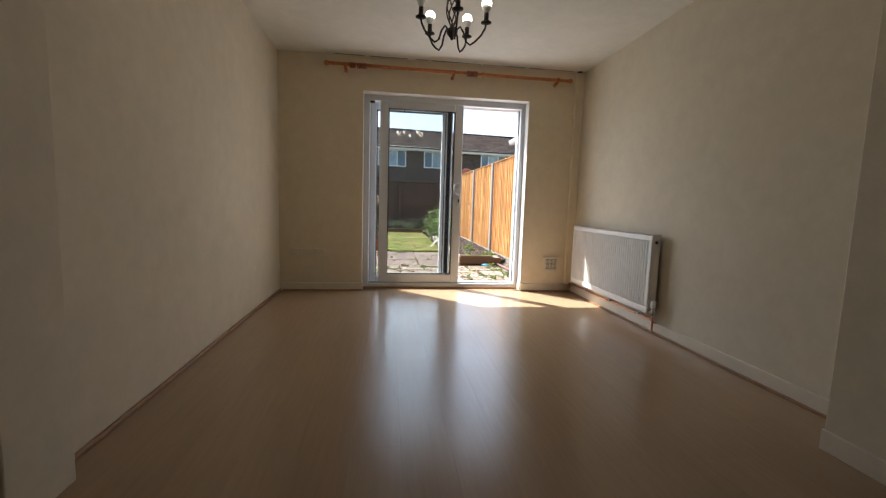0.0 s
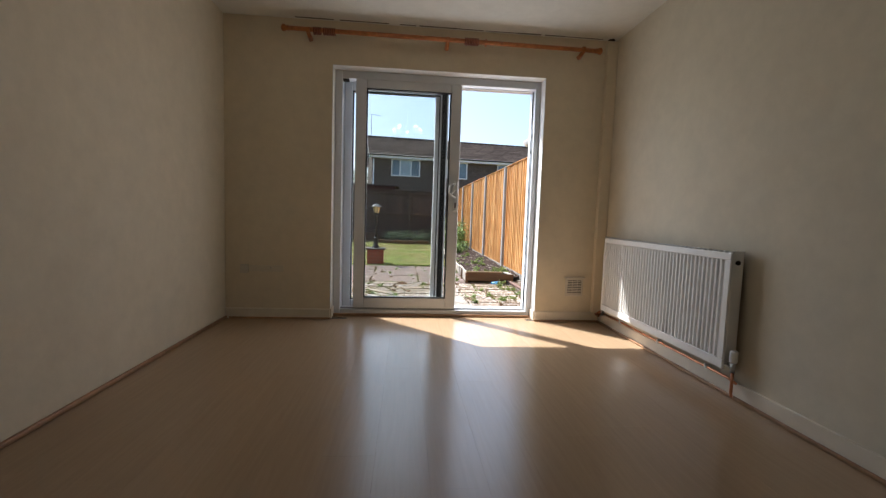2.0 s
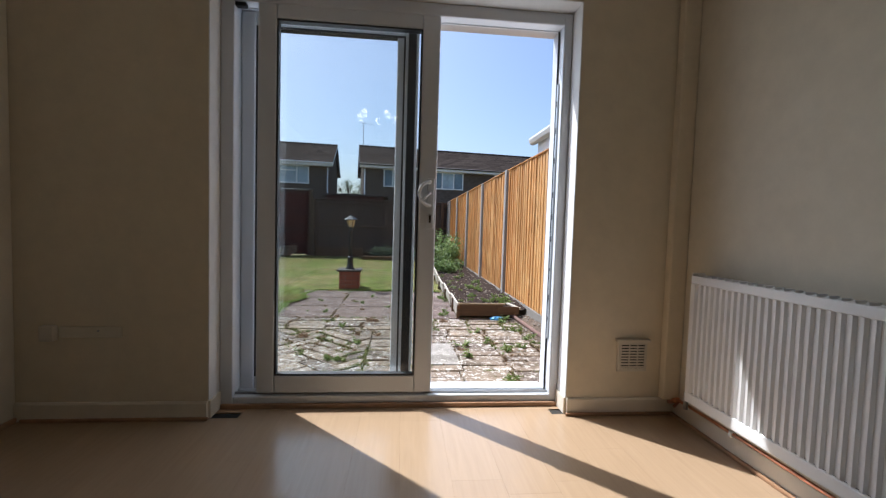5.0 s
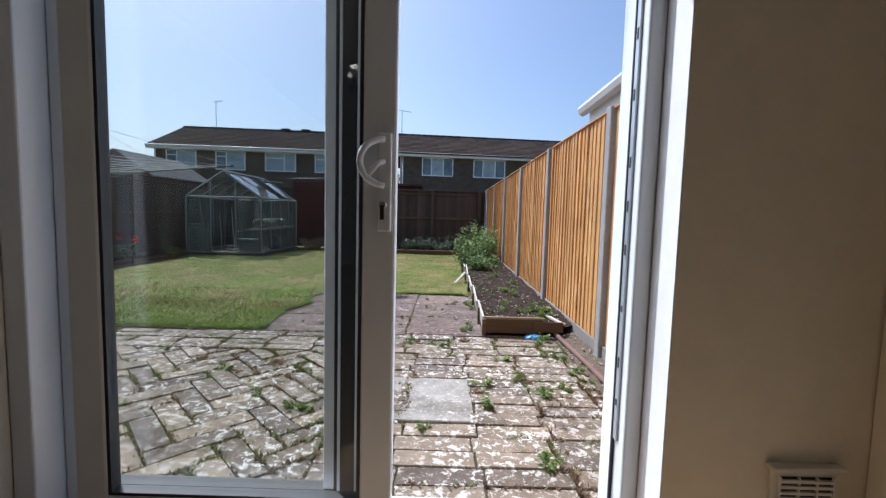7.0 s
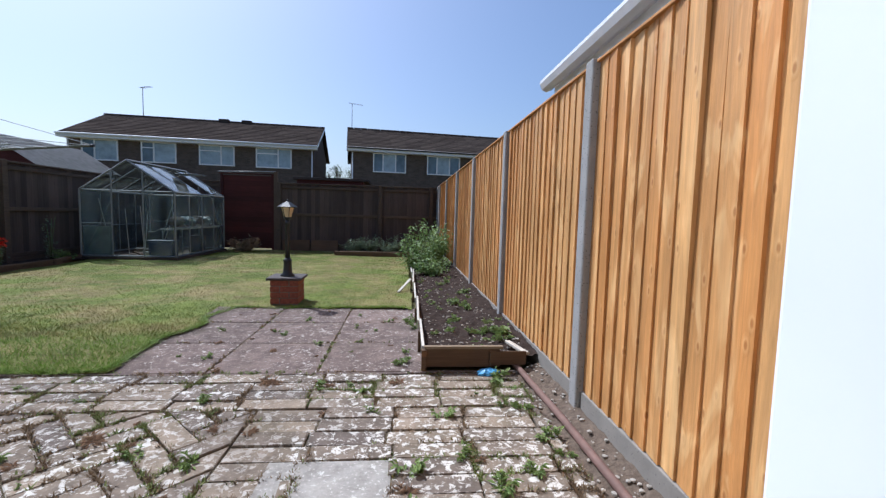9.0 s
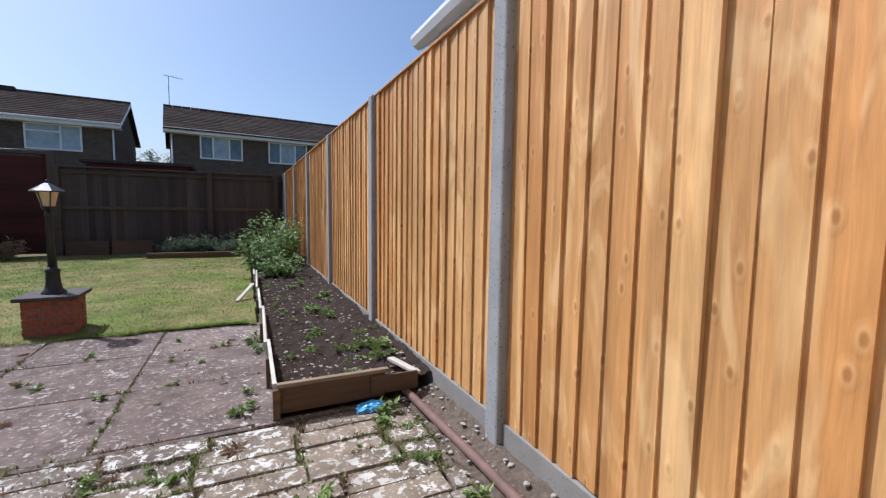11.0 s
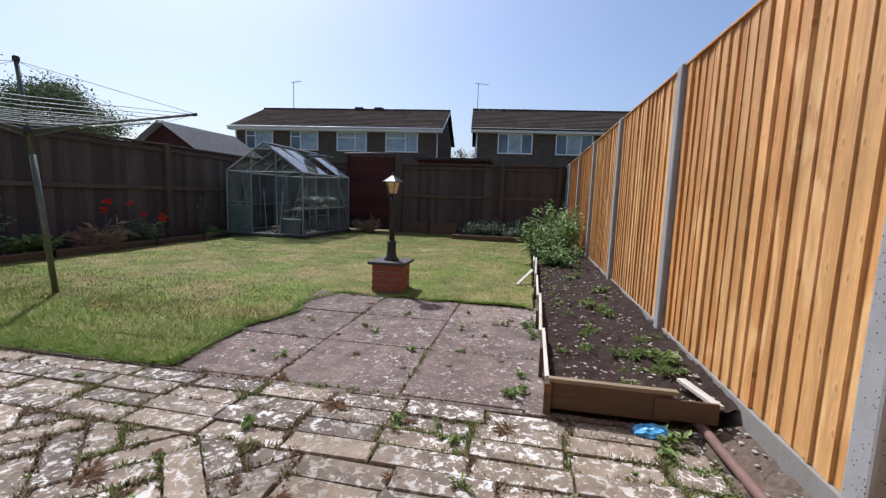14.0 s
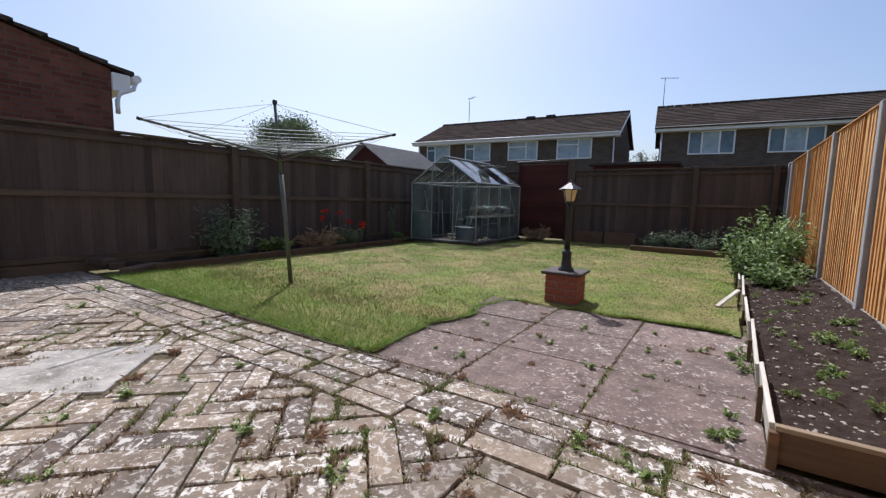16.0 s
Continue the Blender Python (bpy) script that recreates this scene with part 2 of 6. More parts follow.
M_PAVER = paving("lichened_block_paver", (0.13, 0.105, 0.09), (0.275, 0.218, 0.162), (0.56, 0.535, 0.49), 0.052)
M_PAVER_FAR = paving("lichened_block_paver_far", (0.13, 0.105, 0.09), (0.275, 0.218, 0.162), (0.56, 0.535, 0.49), 0.052, island=True)
M_SLAB = paving("mauve_concrete_slab", (0.125, 0.094, 0.082), (0.185, 0.138, 0.12), (0.44, 0.40, 0.36), 0.0)
M_GREYSLAB = paving("grey_utility_slab", (0.34, 0.32, 0.29), (0.37, 0.345, 0.315), (0.52, 0.5, 0.46), -0.02)


def earth(name, a, b, scale=20, bump=0.8):
    m = Mat(name, 0.98, spec=0.1)
    c = m.ramp(m.noise(scale, 8, 0.75), (0.3, a), (0.7, b))
    m.color(c)
    m.bump(m.noise(scale * 1.4, 8, 0.7), bump, 0.02)
    return m.m


M_SOIL = earth("dark_garden_soil", (0.02, 0.014, 0.012), (0.06, 0.043, 0.035), 26)
M_RUBBLE = earth("stony_tan_soil", (0.075, 0.055, 0.042), (0.20, 0.155, 0.12), 34)
M_JOINT = earth("mossy_joint_sand", (0.05, 0.042, 0.026), (0.15, 0.12, 0.08), 30)
M_GROUND = earth("rough_ground", (0.09, 0.085, 0.04), (0.16, 0.14, 0.07), 3)
M_STONE = simple("pale_stone_chips", (0.34, 0.31, 0.27), 0.9, var=0.3, scale=40)


def lawn_mat(name, blade):
    m = Mat(name, 0.8, spec=0.15)
    green = m.ramp(m.island() if blade else m.noise(30, 5), (0.0, (0.085, 0.128, 0.019)), (1.0, (0.20, 0.235, 0.048)))
    straw = m.ramp(m.island() if blade else m.noise(40, 5), (0.0, (0.18, 0.145, 0.055)), (1.0, (0.34, 0.275, 0.125)))
    dry = m.ramp(m.noise(1.15, 6, 0.72), (0.42, 0.05), (0.60, 0.92))
    c = m.mix(dry, green, straw)
    c = m.mix(1.0, c, m.ramp(m.noise(3.2, 5, 0.7), (0.35, 0.68), (0.65, 1.12)), "MULTIPLY")
    m.color(c)
    if blade:
        m.thin(c, 0.28)
    else:
        m.bump(m.noise(40, 6), 0.8, 0.03)
    return m.m


M_TURF = lawn_mat("patchy_turf", False)
M_BLADE = lawn_mat("grass_blades", True)
lush = Mat("lush_edge_grass", 0.6, spec=0.2)
shade = lush.ramp(lush.island(), (0.0, (0.10, 0.17, 0.022)), (0.8, (0.20, 0.30, 0.05)), (1.0, (0.33, 0.30, 0.13)))
M_LUSH = lush.color(shade).thin(shade, 0.3).m


def leaf_mat(name, a, b, trans=0.25):
    m = Mat(name, 0.55, spec=0.3)
    m.color(m.ramp(m.island(), (0.0, a), (1.0, b)))
    m.thin(m.ramp(m.island(), (0.0, a), (1.0, b)), trans)
    return m.m


M_LEAF = leaf_mat("mid_green_leaves", (0.09, 0.15, 0.04), (0.22, 0.32, 0.11))
M_LEAF_GREY = leaf_mat("grey_green_leaves", (0.11, 0.15, 0.09), (0.25, 0.31, 0.20))
M_LEAF_BRIGHT = leaf_mat("bright_green_leaves", (0.13, 0.19, 0.055), (0.27, 0.35, 0.12))
M_LEAF_TREE = leaf_mat("tree_leaves", (0.05, 0.075, 0.035), (0.14, 0.18, 0.085))
M_LEAF_PINK = leaf_mat("dry_pink_leaves", (0.28, 0.18, 0.12), (0.46, 0.34, 0.24))
M_LEAF_MOSS = leaf_mat("joint_moss_green", (0.09, 0.11, 0.03), (0.22, 0.25, 0.08))
M_LEAF_DRY = leaf_mat("joint_moss_dry", (0.10, 0.065, 0.04), (0.27, 0.19, 0.11))
M_PETAL = leaf_mat("red_poppy_petals", (0.62, 0.02, 0.01), (0.80, 0.06, 0.02))
M_STEM = simple("green_stem", (0.10, 0.13, 0.05), 0.7)
M_BARK = simple("brown_bark", (0.10, 0.07, 0.05), 0.9, var=0.35, scale=10)
M_ALU = simple("weathered_aluminium", (0.19, 0.195, 0.19), 0.5, 0.2, 0.2, 12)
M_GALV = simple("painted_grey_green_metal", (0.10, 0.11, 0.085), 0.5, 0.4, 0.2, 12)
M_CORD = simple("pale_washing_cord", (0.42, 0.45, 0.46), 0.6)
M_BLACK = simple("black_cast_metal", (0.018, 0.018, 0.02), 0.45, 0.2)
M_AMBER = simple("yellowed_lantern_glass", (0.62, 0.48, 0.26), 0.25, var=0.2)
M_BLUE = simple("dark_blue_plastic", (0.012, 0.02, 0.07), 0.4)
M_SHEET = simple("pale_plastic_sheet", (0.15, 0.185, 0.165), 0.45, var=0.3, scale=6)
M_BLUEBAG = simple("bright_blue_plastic", (0.10, 0.38, 0.72), 0.4, var=0.3)
M_CLAY = simple("brown_clay_pipe", (0.15, 0.085, 0.068), 0.75, var=0.25, scale=12)
M_BRICK = simple("red_brick", (0.24, 0.07, 0.045), 0.85, var=0.35, scale=30, bump=0.4)
M_MORTAR = simple("grey_mortar", (0.17, 0.13, 0.105), 0.95, var=0.2, scale=40, bump=0.4)
M_CAP = simple("dark_plinth_cap", (0.06, 0.048, 0.045), 0.85, var=0.3, scale=20, bump=0.3)
M_FELT = simple("grey_roof_felt", (0.20, 0.20, 0.205), 0.95, var=0.2, scale=9, bump=0.3)
M_WHITE = simple("white_fascia_paint", (0.78, 0.79, 0.80), 0.4, var=0.04)
M_CURTAIN = simple("pale_window_interior", (0.34, 0.42, 0.48), 0.25, var=0.3, scale=2)
M_DARKPANE = simple("dark_window_interior", (0.12, 0.17, 0.22), 0.12, var=0.4, scale=1.2, bump=0.0)


def brickwork(name, a, b, mortar, turn=(90, 0, 0)):
    m = Mat(name, 0.9, spec=0.15)
    n = m.node("ShaderNodeTexBrick")
    n.inputs["Color1"].default_value, n.inputs["Color2"].default_value, n.inputs["Mortar"].default_value = (*a, 1), (*b, 1), (*mortar, 1)
    n.inputs["Scale"].default_value, n.inputs["Mortar Size"].default_value = 1.0, 0.008
    n.inputs["Brick Width"].default_value, n.inputs["Row Height"].default_value = 0.225, 0.075
    m.link(m.vec((1, 1, 1), turn), n.inputs["Vector"])
    m.color(m.mix(1.0, n.outputs["Color"], m.ramp(m.noise(3, 6, 0.7), (0.3, 0.72), (0.7, 1.1)), "MULTIPLY"))
    return m.m


M_BRICKWALL = brickwork("brown_house_brick", (0.10, 0.075, 0.06), (0.135, 0.10, 0.08), (0.13, 0.115, 0.10), (-90, 0, 0))
M_BRICKSIDE = brickwork("red_gable_brick", (0.12, 0.045, 0.03), (0.19, 0.075, 0.05), (0.12, 0.095, 0.08), (0, -90, -90))


def tiles(name, c):
    m = Mat(name, 1.0, spec=0.0)
    tone = m.ramp(m.island(), (0.0, tuple(v * 0.75 for v in c)), (1.0, tuple(v * 1.2 for v in c)))
    m.color(m.mix(1.0, tone, m.ramp(m.noise(5, 6, 0.7), (0.3, 0.7), (0.7, 1.15)), "MULTIPLY"))
    return m.m


M_TILE = tiles("brown_concrete_roof_tile", (0.072, 0.058, 0.05))
M_TILE_RED = tiles("dark_red_roof_tile", (0.12, 0.05, 0.04))


# ---- building blocks ----
def part(name, bm, material, parent, label=""):
    me = bpy.data.meshes.new(name)
    bm.to_mesh(me)
    bm.free()
    me.materials.append(material)
    ob = new(name, me)
    ob.parent = parent
    if label:
        tagged(ob, label)
    return ob


def piece(name, me, parent, m=None):
    ob = new(name, me)
    ob.parent = parent
    if m is not None:
        ob.matrix_basis = m
    return ob


def thing(name, label, category, group="", at=(0, 0, 0), turn=0, kind=""):
    ob = new(name)
    ob.empty_display_size = 0.1
    ob.matrix_basis = pose(*at, 0, 0, turn)
    return tagged(ob, label, category, group, kind)


def setting(name, bm, material, label, category):
    ob = part(name, bm, material, None)
    return tagged(ob, label, category, kind="structure")


def box(x0, x1, y0, y1, z0, z1, bevel=0.0, bm=None):
    own = bmesh.new()
    bmesh.ops.create_cube(own, size=1)
    for v in own.verts:
        v.co = Vector((x0 + (v.co.x + 0.5) * (x1 - x0), y0 + (v.co.y + 0.5) * (y1 - y0), z0 + (v.co.z + 0.5) * (z1 - z0)))
    if bevel:
        bmesh.ops.bevel(own, geom=own.edges[:], offset=bevel, segments=2, affect="EDGES", profile=0.5)
    return join(bm, own)


def join(bm, own):
    if bm is None:
        return own
    me = bpy.data.meshes.new("joined")
    own.to_mesh(me)
    own.free()
    bm.from_mesh(me)
    bpy.data.meshes.remove(me)
    return bm


def rod(a, b, r, r2=None, n=8, bm=None):
    """A round bar from a to b."""
    a, b = Vector(a), Vector(b)
    own = bmesh.new()
    bmesh.ops.create_cone(own, cap_ends=True, segments=n, radius1=r, radius2=r if r2 is None else r2, depth=(b - a).length)
    turn = (b - a).to_track_quat("Z", "Y").to_matrix().to_4x4()
    bmesh.ops.transform(own, matrix=Matrix.Translation((a + b) / 2) @ turn, verts=own.verts)
    for f in own.faces:
        f.smooth = len(f.verts) == 4 and n > 5
    return join(bm, own)


def tube(points, r, n=8, bm=None):
    """A bent pipe through the points."""
    own = bmesh.new()
    pts = [Vector(p) for p in points]
    rings = []
    for i, p in enumerate(pts):
        d = (pts[min(i + 1, len(pts) - 1)] - pts[max(i - 1, 0)]).normalized()
        side = d.cross(Vector((0.13, 0.21, 0.97))).normalized()
        up = side.cross(d)
        rings.append([own.verts.new(p + r * (math.cos(2 * math.pi * k / n) * side + math.sin(2 * math.pi * k / n) * up)) for k in range(n)])
    for ra, rb in zip(rings, rings[1:]):
        for k in range(n):
            own.faces.new((ra[k], ra[(k + 1) % n], rb[(k + 1) % n], rb[k])).smooth = True
    own.faces.new(rings[0][::-1])
    own.faces.new(rings[-1])
    return join(bm, own)


def lathe(profile, n=16, at=(0, 0, 0), bm=None, smooth=True):
    """A turned body from (radius, height) pairs."""
    own = bmesh.new()
    rings = [[own.verts.new((at[0] + r * math.cos(2 * math.pi * k / n), at[1] + r * math.sin(2 * math.pi * k / n), at[2] + z)) for k in range(n)] for r, z in profile]
    for ra, rb in zip(rings, rings[1:]):
        for k in range(n):
            own.faces.new((ra[k], ra[(k + 1) % n], rb[(k + 1) % n], rb[k])).smooth = smooth
    own.faces.new(rings[0][::-1])
    own.faces.new(rings[-1])
    return join(bm, own)


def prism(poly, z0, z1, bm=None, bevel=0.0):
    """An upright body over a flat outline; bevel chamfers its upper edge."""
    own = bmesh.new() if bm is None else bm
    cx, cy = sum(p[0] for p in poly) / len(poly), sum(p[1] for p in poly) / len(poly)
    low = [own.verts.new((x, y, z0)) for x, y in poly]
    levels = [low]
    if bevel:
        levels.append([own.verts.new((x, y, z1 - bevel)) for x, y in poly])
    shrink = []
    for x, y in poly:
        d = math.hypot(x - cx, y - cy) or 1
        shrink.append((x - (x - cx) / d * bevel, y - (y - cy) / d * bevel))
    levels.append([own.verts.new((x, y, z1)) for x, y in shrink])
    k = len(poly)
    for a, b in zip(levels, levels[1:]):
        for i in range(k):
            own.faces.new((a[i], a[(i + 1) % k], b[(i + 1) % k], b[i]))
    own.faces.new(levels[-1])
    return own


def extrude_x(profile, x0, x1, bm=None):
    """A bar along x with an outline of (y, z)."""
    own = bmesh.new() if bm is None else bm
    a = [own.verts.new((x0, y, z)) for y, z in profile]
    b = [own.verts.new((x1, y, z)) for y, z in profile]
    k = len(profile)
    for i in range(k):
        own.faces.new((a[i], a[(i + 1) % k], b[(i + 1) % k], b[i]))
    own.faces.new(a[::-1])
    own.faces.new(b)
    bmesh.ops.recalc_face_normals(own, faces=own.faces[:])
    return own


G = -0.15  # the garden's level; the room's floor is 0
ROOM_W, ROOM_H = 3.18, 2.40
D0, D1, DH = 0.835, 2.594, 2.07  # the patio door's opening

# ---- the room's shell ----
BACK = -6.6
w = box(-3.2, D0, 0.0, 0.30, G - 0.1, 2.62)
box(D1, 3.62, 0.0, 0.30, G - 0.1, 2.62, bm=w)
box(D0, D1, 0.0, 0.30, DH, 2.62, bm=w)
box(D0, D1, 0.06, 0.30, G - 0.1, -0.002, bm=w)
setting("wall_north", w, M_WALL, "cream painted wall around the patio door", "wall")
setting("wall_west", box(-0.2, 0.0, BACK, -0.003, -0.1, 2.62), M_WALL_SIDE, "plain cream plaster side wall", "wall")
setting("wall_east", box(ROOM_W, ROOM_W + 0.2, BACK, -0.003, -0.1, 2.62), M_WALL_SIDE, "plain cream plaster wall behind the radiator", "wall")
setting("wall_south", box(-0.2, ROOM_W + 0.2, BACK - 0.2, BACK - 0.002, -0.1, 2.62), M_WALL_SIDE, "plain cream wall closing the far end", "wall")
stub = box(0.003, 0.09, -3.32, -3.06, 0.0, 2.397, 0.006)
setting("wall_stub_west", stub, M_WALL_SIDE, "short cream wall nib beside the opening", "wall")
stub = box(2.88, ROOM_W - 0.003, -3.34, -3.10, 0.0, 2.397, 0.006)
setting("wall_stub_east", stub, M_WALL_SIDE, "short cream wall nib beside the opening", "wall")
setting("ceiling", box(-0.2, ROOM_W + 0.2, BACK, -0.002, ROOM_H, 2.6), M_CEIL, "off-white painted plaster ceiling", "ceiling")
rng = random.Random(5)
cr = bmesh.new()
x = 0.55
while x < 3.0:
    n = rng.uniform(0.12, 0.4)
    t = rng.uniform(0.002, 0.006)
    box(x, min(x + n, 3.05), -0.03 - t * 2, -0.03 + t, ROOM_H - 0.003, ROOM_H + 0.002, bm=cr)
    x += n * rng.uniform(0.85, 1.25)
setting("ceiling_crack", cr, M_CRACK, "dark hairline crack where ceiling meets wall", "crack")


def skirting(name, bm, label):
    return setting(name, bm, M_SKIRT, label, "skirting board")


def skirt_profile(depth, height):
    return [(0, 0), (-depth, 0), (-depth, height - 0.008), (-depth * 0.6, height), (0, height)]


skirting("baseboard_north_1", extrude_x([(y - 0.001, z) for y, z in skirt_profile(0.014, 0.085)], 0.001, D0), "cream painted skirting under the socket wall")
skirting("baseboard_north_2", extrude_x([(y - 0.001, z) for y, z in skirt_profile(0.014, 0.085)], D1, ROOM_W - 0.016), "cream painted skirting beside the patio door")
skirting("baseboard_east", box(ROOM_W - 0.016, ROOM_W - 0.001, -3.09, -0.001, 0, 0.085, 0.003), "cream painted skirting below the radiator")
skirting("baseboard_stub", box(2.866, 2.879, -3.34, -3.10, 0, 0.085, 0.003), "cream painted skirting round the wall nib")
skirting("baseboard_reveal_1", box(D0 + 0.001, D0 + 0.013, 0.0, 0.118, 0, 0.085, 0.003), "cream painted skirting in the door reveal")
skirting("baseboard_reveal_2", box(D1 - 0.013, D1 - 0.001, 0.0, 0.118, 0, 0.085, 0.003), "cream painted skirting in the door reveal")
bead = box(0.001, 0.019, -3.05, -0.016, 0, 0.022, 0.006)
setting("trim_west", bead, M_BEAD, "brown wood beading along the floor edge", "beading")
setting("trim_east", box(ROOM_W - 0.033, ROOM_W - 0.017, -3.09, -0.016, 0, 0.016, 0.005), M_BEAD, "brown wood beading along the floor edge", "beading")
setting("trim_north_1", box(0.033, D0 + 0.01, -0.031, -0.016, 0, 0.016, 0.005), M_BEAD, "brown wood beading along the floor edge", "beading")
setting("trim_north_2", box(D1 - 0.01, ROOM_W - 0.034, -0.031, -0.016, 0, 0.016, 0.005), M_BEAD, "brown wood beading along the floor edge", "beading")
setting("trim_door", box(D0 + 0.014, D1 - 0.014, 0.095, 0.118, 0, 0.022, 0.004), M_BEAD, "brown wood threshold strip below the patio door", "threshold")

setting("reveal_west", box(D0 - 0.004, D0 + 0.004, 0.002, 0.118, 0.086, DH - 0.004), M_REVEAL, "white painted plaster door reveal", "door reveal")
setting("reveal_east", box(D1 - 0.004, D1 + 0.004, 0.002, 0.118, 0.086, DH - 0.004), M_REVEAL, "white painted plaster door reveal", "door reveal")
setting("reveal_head", box(D0 + 0.004, D1 - 0.004, 0.002, 0.118, DH - 0.004, DH + 0.004), M_REVEAL, "white painted plaster door reveal", "door reveal")

# boxed pipe in the corner
pb = thing("pipe_boxing", "cream painted boxed pipe in the corner of the room", "pipe boxing")
part("boxing", box(3.09, ROOM_W - 0.002, -0.05, -0.002, 0.088, 2.385, 0.006), M_WALL, pb)
part("pipe_stub", rod((3.125, -0.03, 2.386), (3.125, -0.03, 2.399), 0.028), M_SHADOW, pb, "dark gap at the top")

# ---- patio door ----
door = thing("patio_door", "white plastic sliding patio door standing half open", "patio door")
Y0, Y1 = 0.12, 0.286
part("jamb", box(D0 + 0.002, 0.90, Y0, Y1, 0.0, DH - 0.002, 0.006), M_UPVC, door)
jamb = part("jamb", box(2.545, D1 - 0.002, Y0, 0.286, 0.0, DH - 0.002, 0.006), M_UPVC, door)
part("head", box(0.90, 2.548, Y0, Y1, 2.005, DH - 0.002, 0.006), M_UPVC, door)
part("sill", box(0.90, 2.548, Y0, Y1 + 0.03, 0.0, 0.055, 0.006), M_UPVC, door)
part("track", box(0.90, 2.548, 0.150, 0.158, 0.055, 0.068), M_STEEL, door, "steel sliding track")
part("keep", box(2.538, 2.5455, 0.158, 0.178, 0.35, 1.72), M_STEEL, jamb, "long steel lock keep with slots")
for z in (0.45, 0.56, 0.72, 0.88, 1.0, 1.12, 1.3, 1.46, 1.6):
    part("slot", box(2.5365, 2.5382, 0.164, 0.172, z, z + (0.03 if int(z * 100) % 3 else 0.018)), M_GASKET, jamb, "dark keep slot")
part("seal", box(2.536, 2.546, 0.1805, 0.1875, 0.06, 2.0), M_GASKET, jamb, "black brush seal")


def leaf(x0, x1, z0, z1, y0, y1, fw, name, label, dark):
    f = part(name, box(x0, x0 + fw, y0, y1, z0, z1, 0.007), M_UPVC, door, label)
    part("stile", box(x1 - fw, x1, y0, y1, z0, z1, 0.007), M_UPVC, f)
    part("top_rail", box(x0 + fw, x1 - fw, y0, y1, z1 - fw, z1, 0.007), M_UPVC, f)
    part("bottom_rail", box(x0 + fw, x1 - fw, y0, y1, z0, z0 + fw, 0.007), M_UPVC, f)
    g = 0.009
    for a in ((x0 + fw, x0 + fw + g, z0 + fw, z1 - fw), (x1 - fw - g, x1 - fw, z0 + fw, z1 - fw), (x0 + fw + g, x1 - fw - g, z0 + fw, z0 + fw + g), (x0 + fw + g, x1 - fw - g, z1 - fw - g, z1 - fw)):
        part("gasket", box(a[0], a[1], y0 + 0.004, y1 - 0.004, a[2], a[3]), M_GASKET, f)
    ym = (y0 + y1) / 2
    p = part("pane", box(x0 + fw + g, x1 - fw - g, ym - 0.004, ym + 0.004, z0 + fw + g, z1 - fw - g), M_GLASS, f, "double glazed pane")
    p.visible_shadow = False
    return f


leaf(1.008, 1.903, 0.068, 2.028, 0.128, 0.172, 0.090, "sliding_leaf", "inner sliding leaf, slid half open", False)
leaf(0.902, 1.797, 0.056, 2.004, 0.212, 0.268, 0.070, "fixed_leaf", "outer fixed leaf", True)
part("interlock", box(1.742, 1.784, 0.194, 0.2115, 0.07, 2.0), M_GASKET, door, "dark interlock strip of the fixed leaf")
part("weather_strip", box(1.7845, 1.798, 0.190, 0.2118, 0.07, 2.0, 0.003), M_UPVC, door)
part("glazing_bead", box(1.684, 1.7265, 0.222, 0.258, 0.126, 1.934, 0.006), M_UPVC, door)
for z, y in ((0.052, 0.19), (2.0, 0.19)):
    part("guide_rail", box(0.90, 2.545, y, y + 0.012, z, z + 0.014, 0.002), M_UPVC, door)
part("stop_block", box(0.90, 0.95, 0.13, 0.165, 1.985, 2.004, 0.003), M_GASKET, door, "small dark roller stop")
hx = 1.872
h = part("handle_plate", box(hx - 0.018, hx + 0.020, 0.116, 0.129, 0.93, 1.19, 0.005), M_UPVC, door, "white handle backplate with lock")
pts = []
for i in range(17):
    a = math.pi * (0.5 + i / 16)
    pts.append((hx + 0.058 * math.cos(a), 0.118 - 0.030 * math.sin(math.pi * i / 16), 1.112 + 0.060 * math.sin(a)))
part("grip", tube(pts, 0.009, 10), M_UPVC, h, "D-shaped white pull grip")
part("latch_lever", tube([(hx, 0.116, 1.115), (hx - 0.012, 0.1, 1.108), (hx - 0.038, 0.096, 1.078)], 0.007, 8), M_UPVC, h)
part("lock_cylinder", rod((hx, 0.098, 1.0), (hx, 0.117, 1.0), 0.009, n=12), M_STEEL, h)
part("key", box(hx - 0.006, hx + 0.005, 0.094, 0.098, 0.962, 1.0, 0.0015), M_IRON, h, "keys left in the lock")

# ---- radiator ----
rad = thing("radiator", "white ribbed panel radiator on the wall", "radiator")
RX, RY0, RY1, RZ0, RZ1 = 3.085, -1.575, -0.215, 0.155, 0.765
rb = bmesh.new()
ribs = 40
prof = []
for i in range(ribs):
    a = RY0 + 0.03 + (RY1 - RY0 - 0.06) * i / ribs
    s = (RY1 - RY0 - 0.06) / ribs
    prof += [(a, 0.0), (a + s * 0.30, 0.0), (a + s * 0.42, 0.011), (a + s * 0.85, 0.011)]
prof.append((RY1 - 0.03, 0.0))
lo = [rb.verts.new((RX + d, y, RZ0 + 0.05)) for y, d in prof]
hi = [rb.verts.new((RX + d, y, RZ1 - 0.05)) for y, d in prof]
for i in range(len(prof) - 1):
    rb.faces.new((lo[i], lo[i + 1], hi[i + 1], hi[i]))
part("front_panel", rb, M_RAD, rad, "ribbed front panel")
part("top_edge", box(RX - 0.002, RX + 0.012, RY0, RY1, RZ1 - 0.05, RZ1 - 0.012, 0.005), M_RAD, rad)
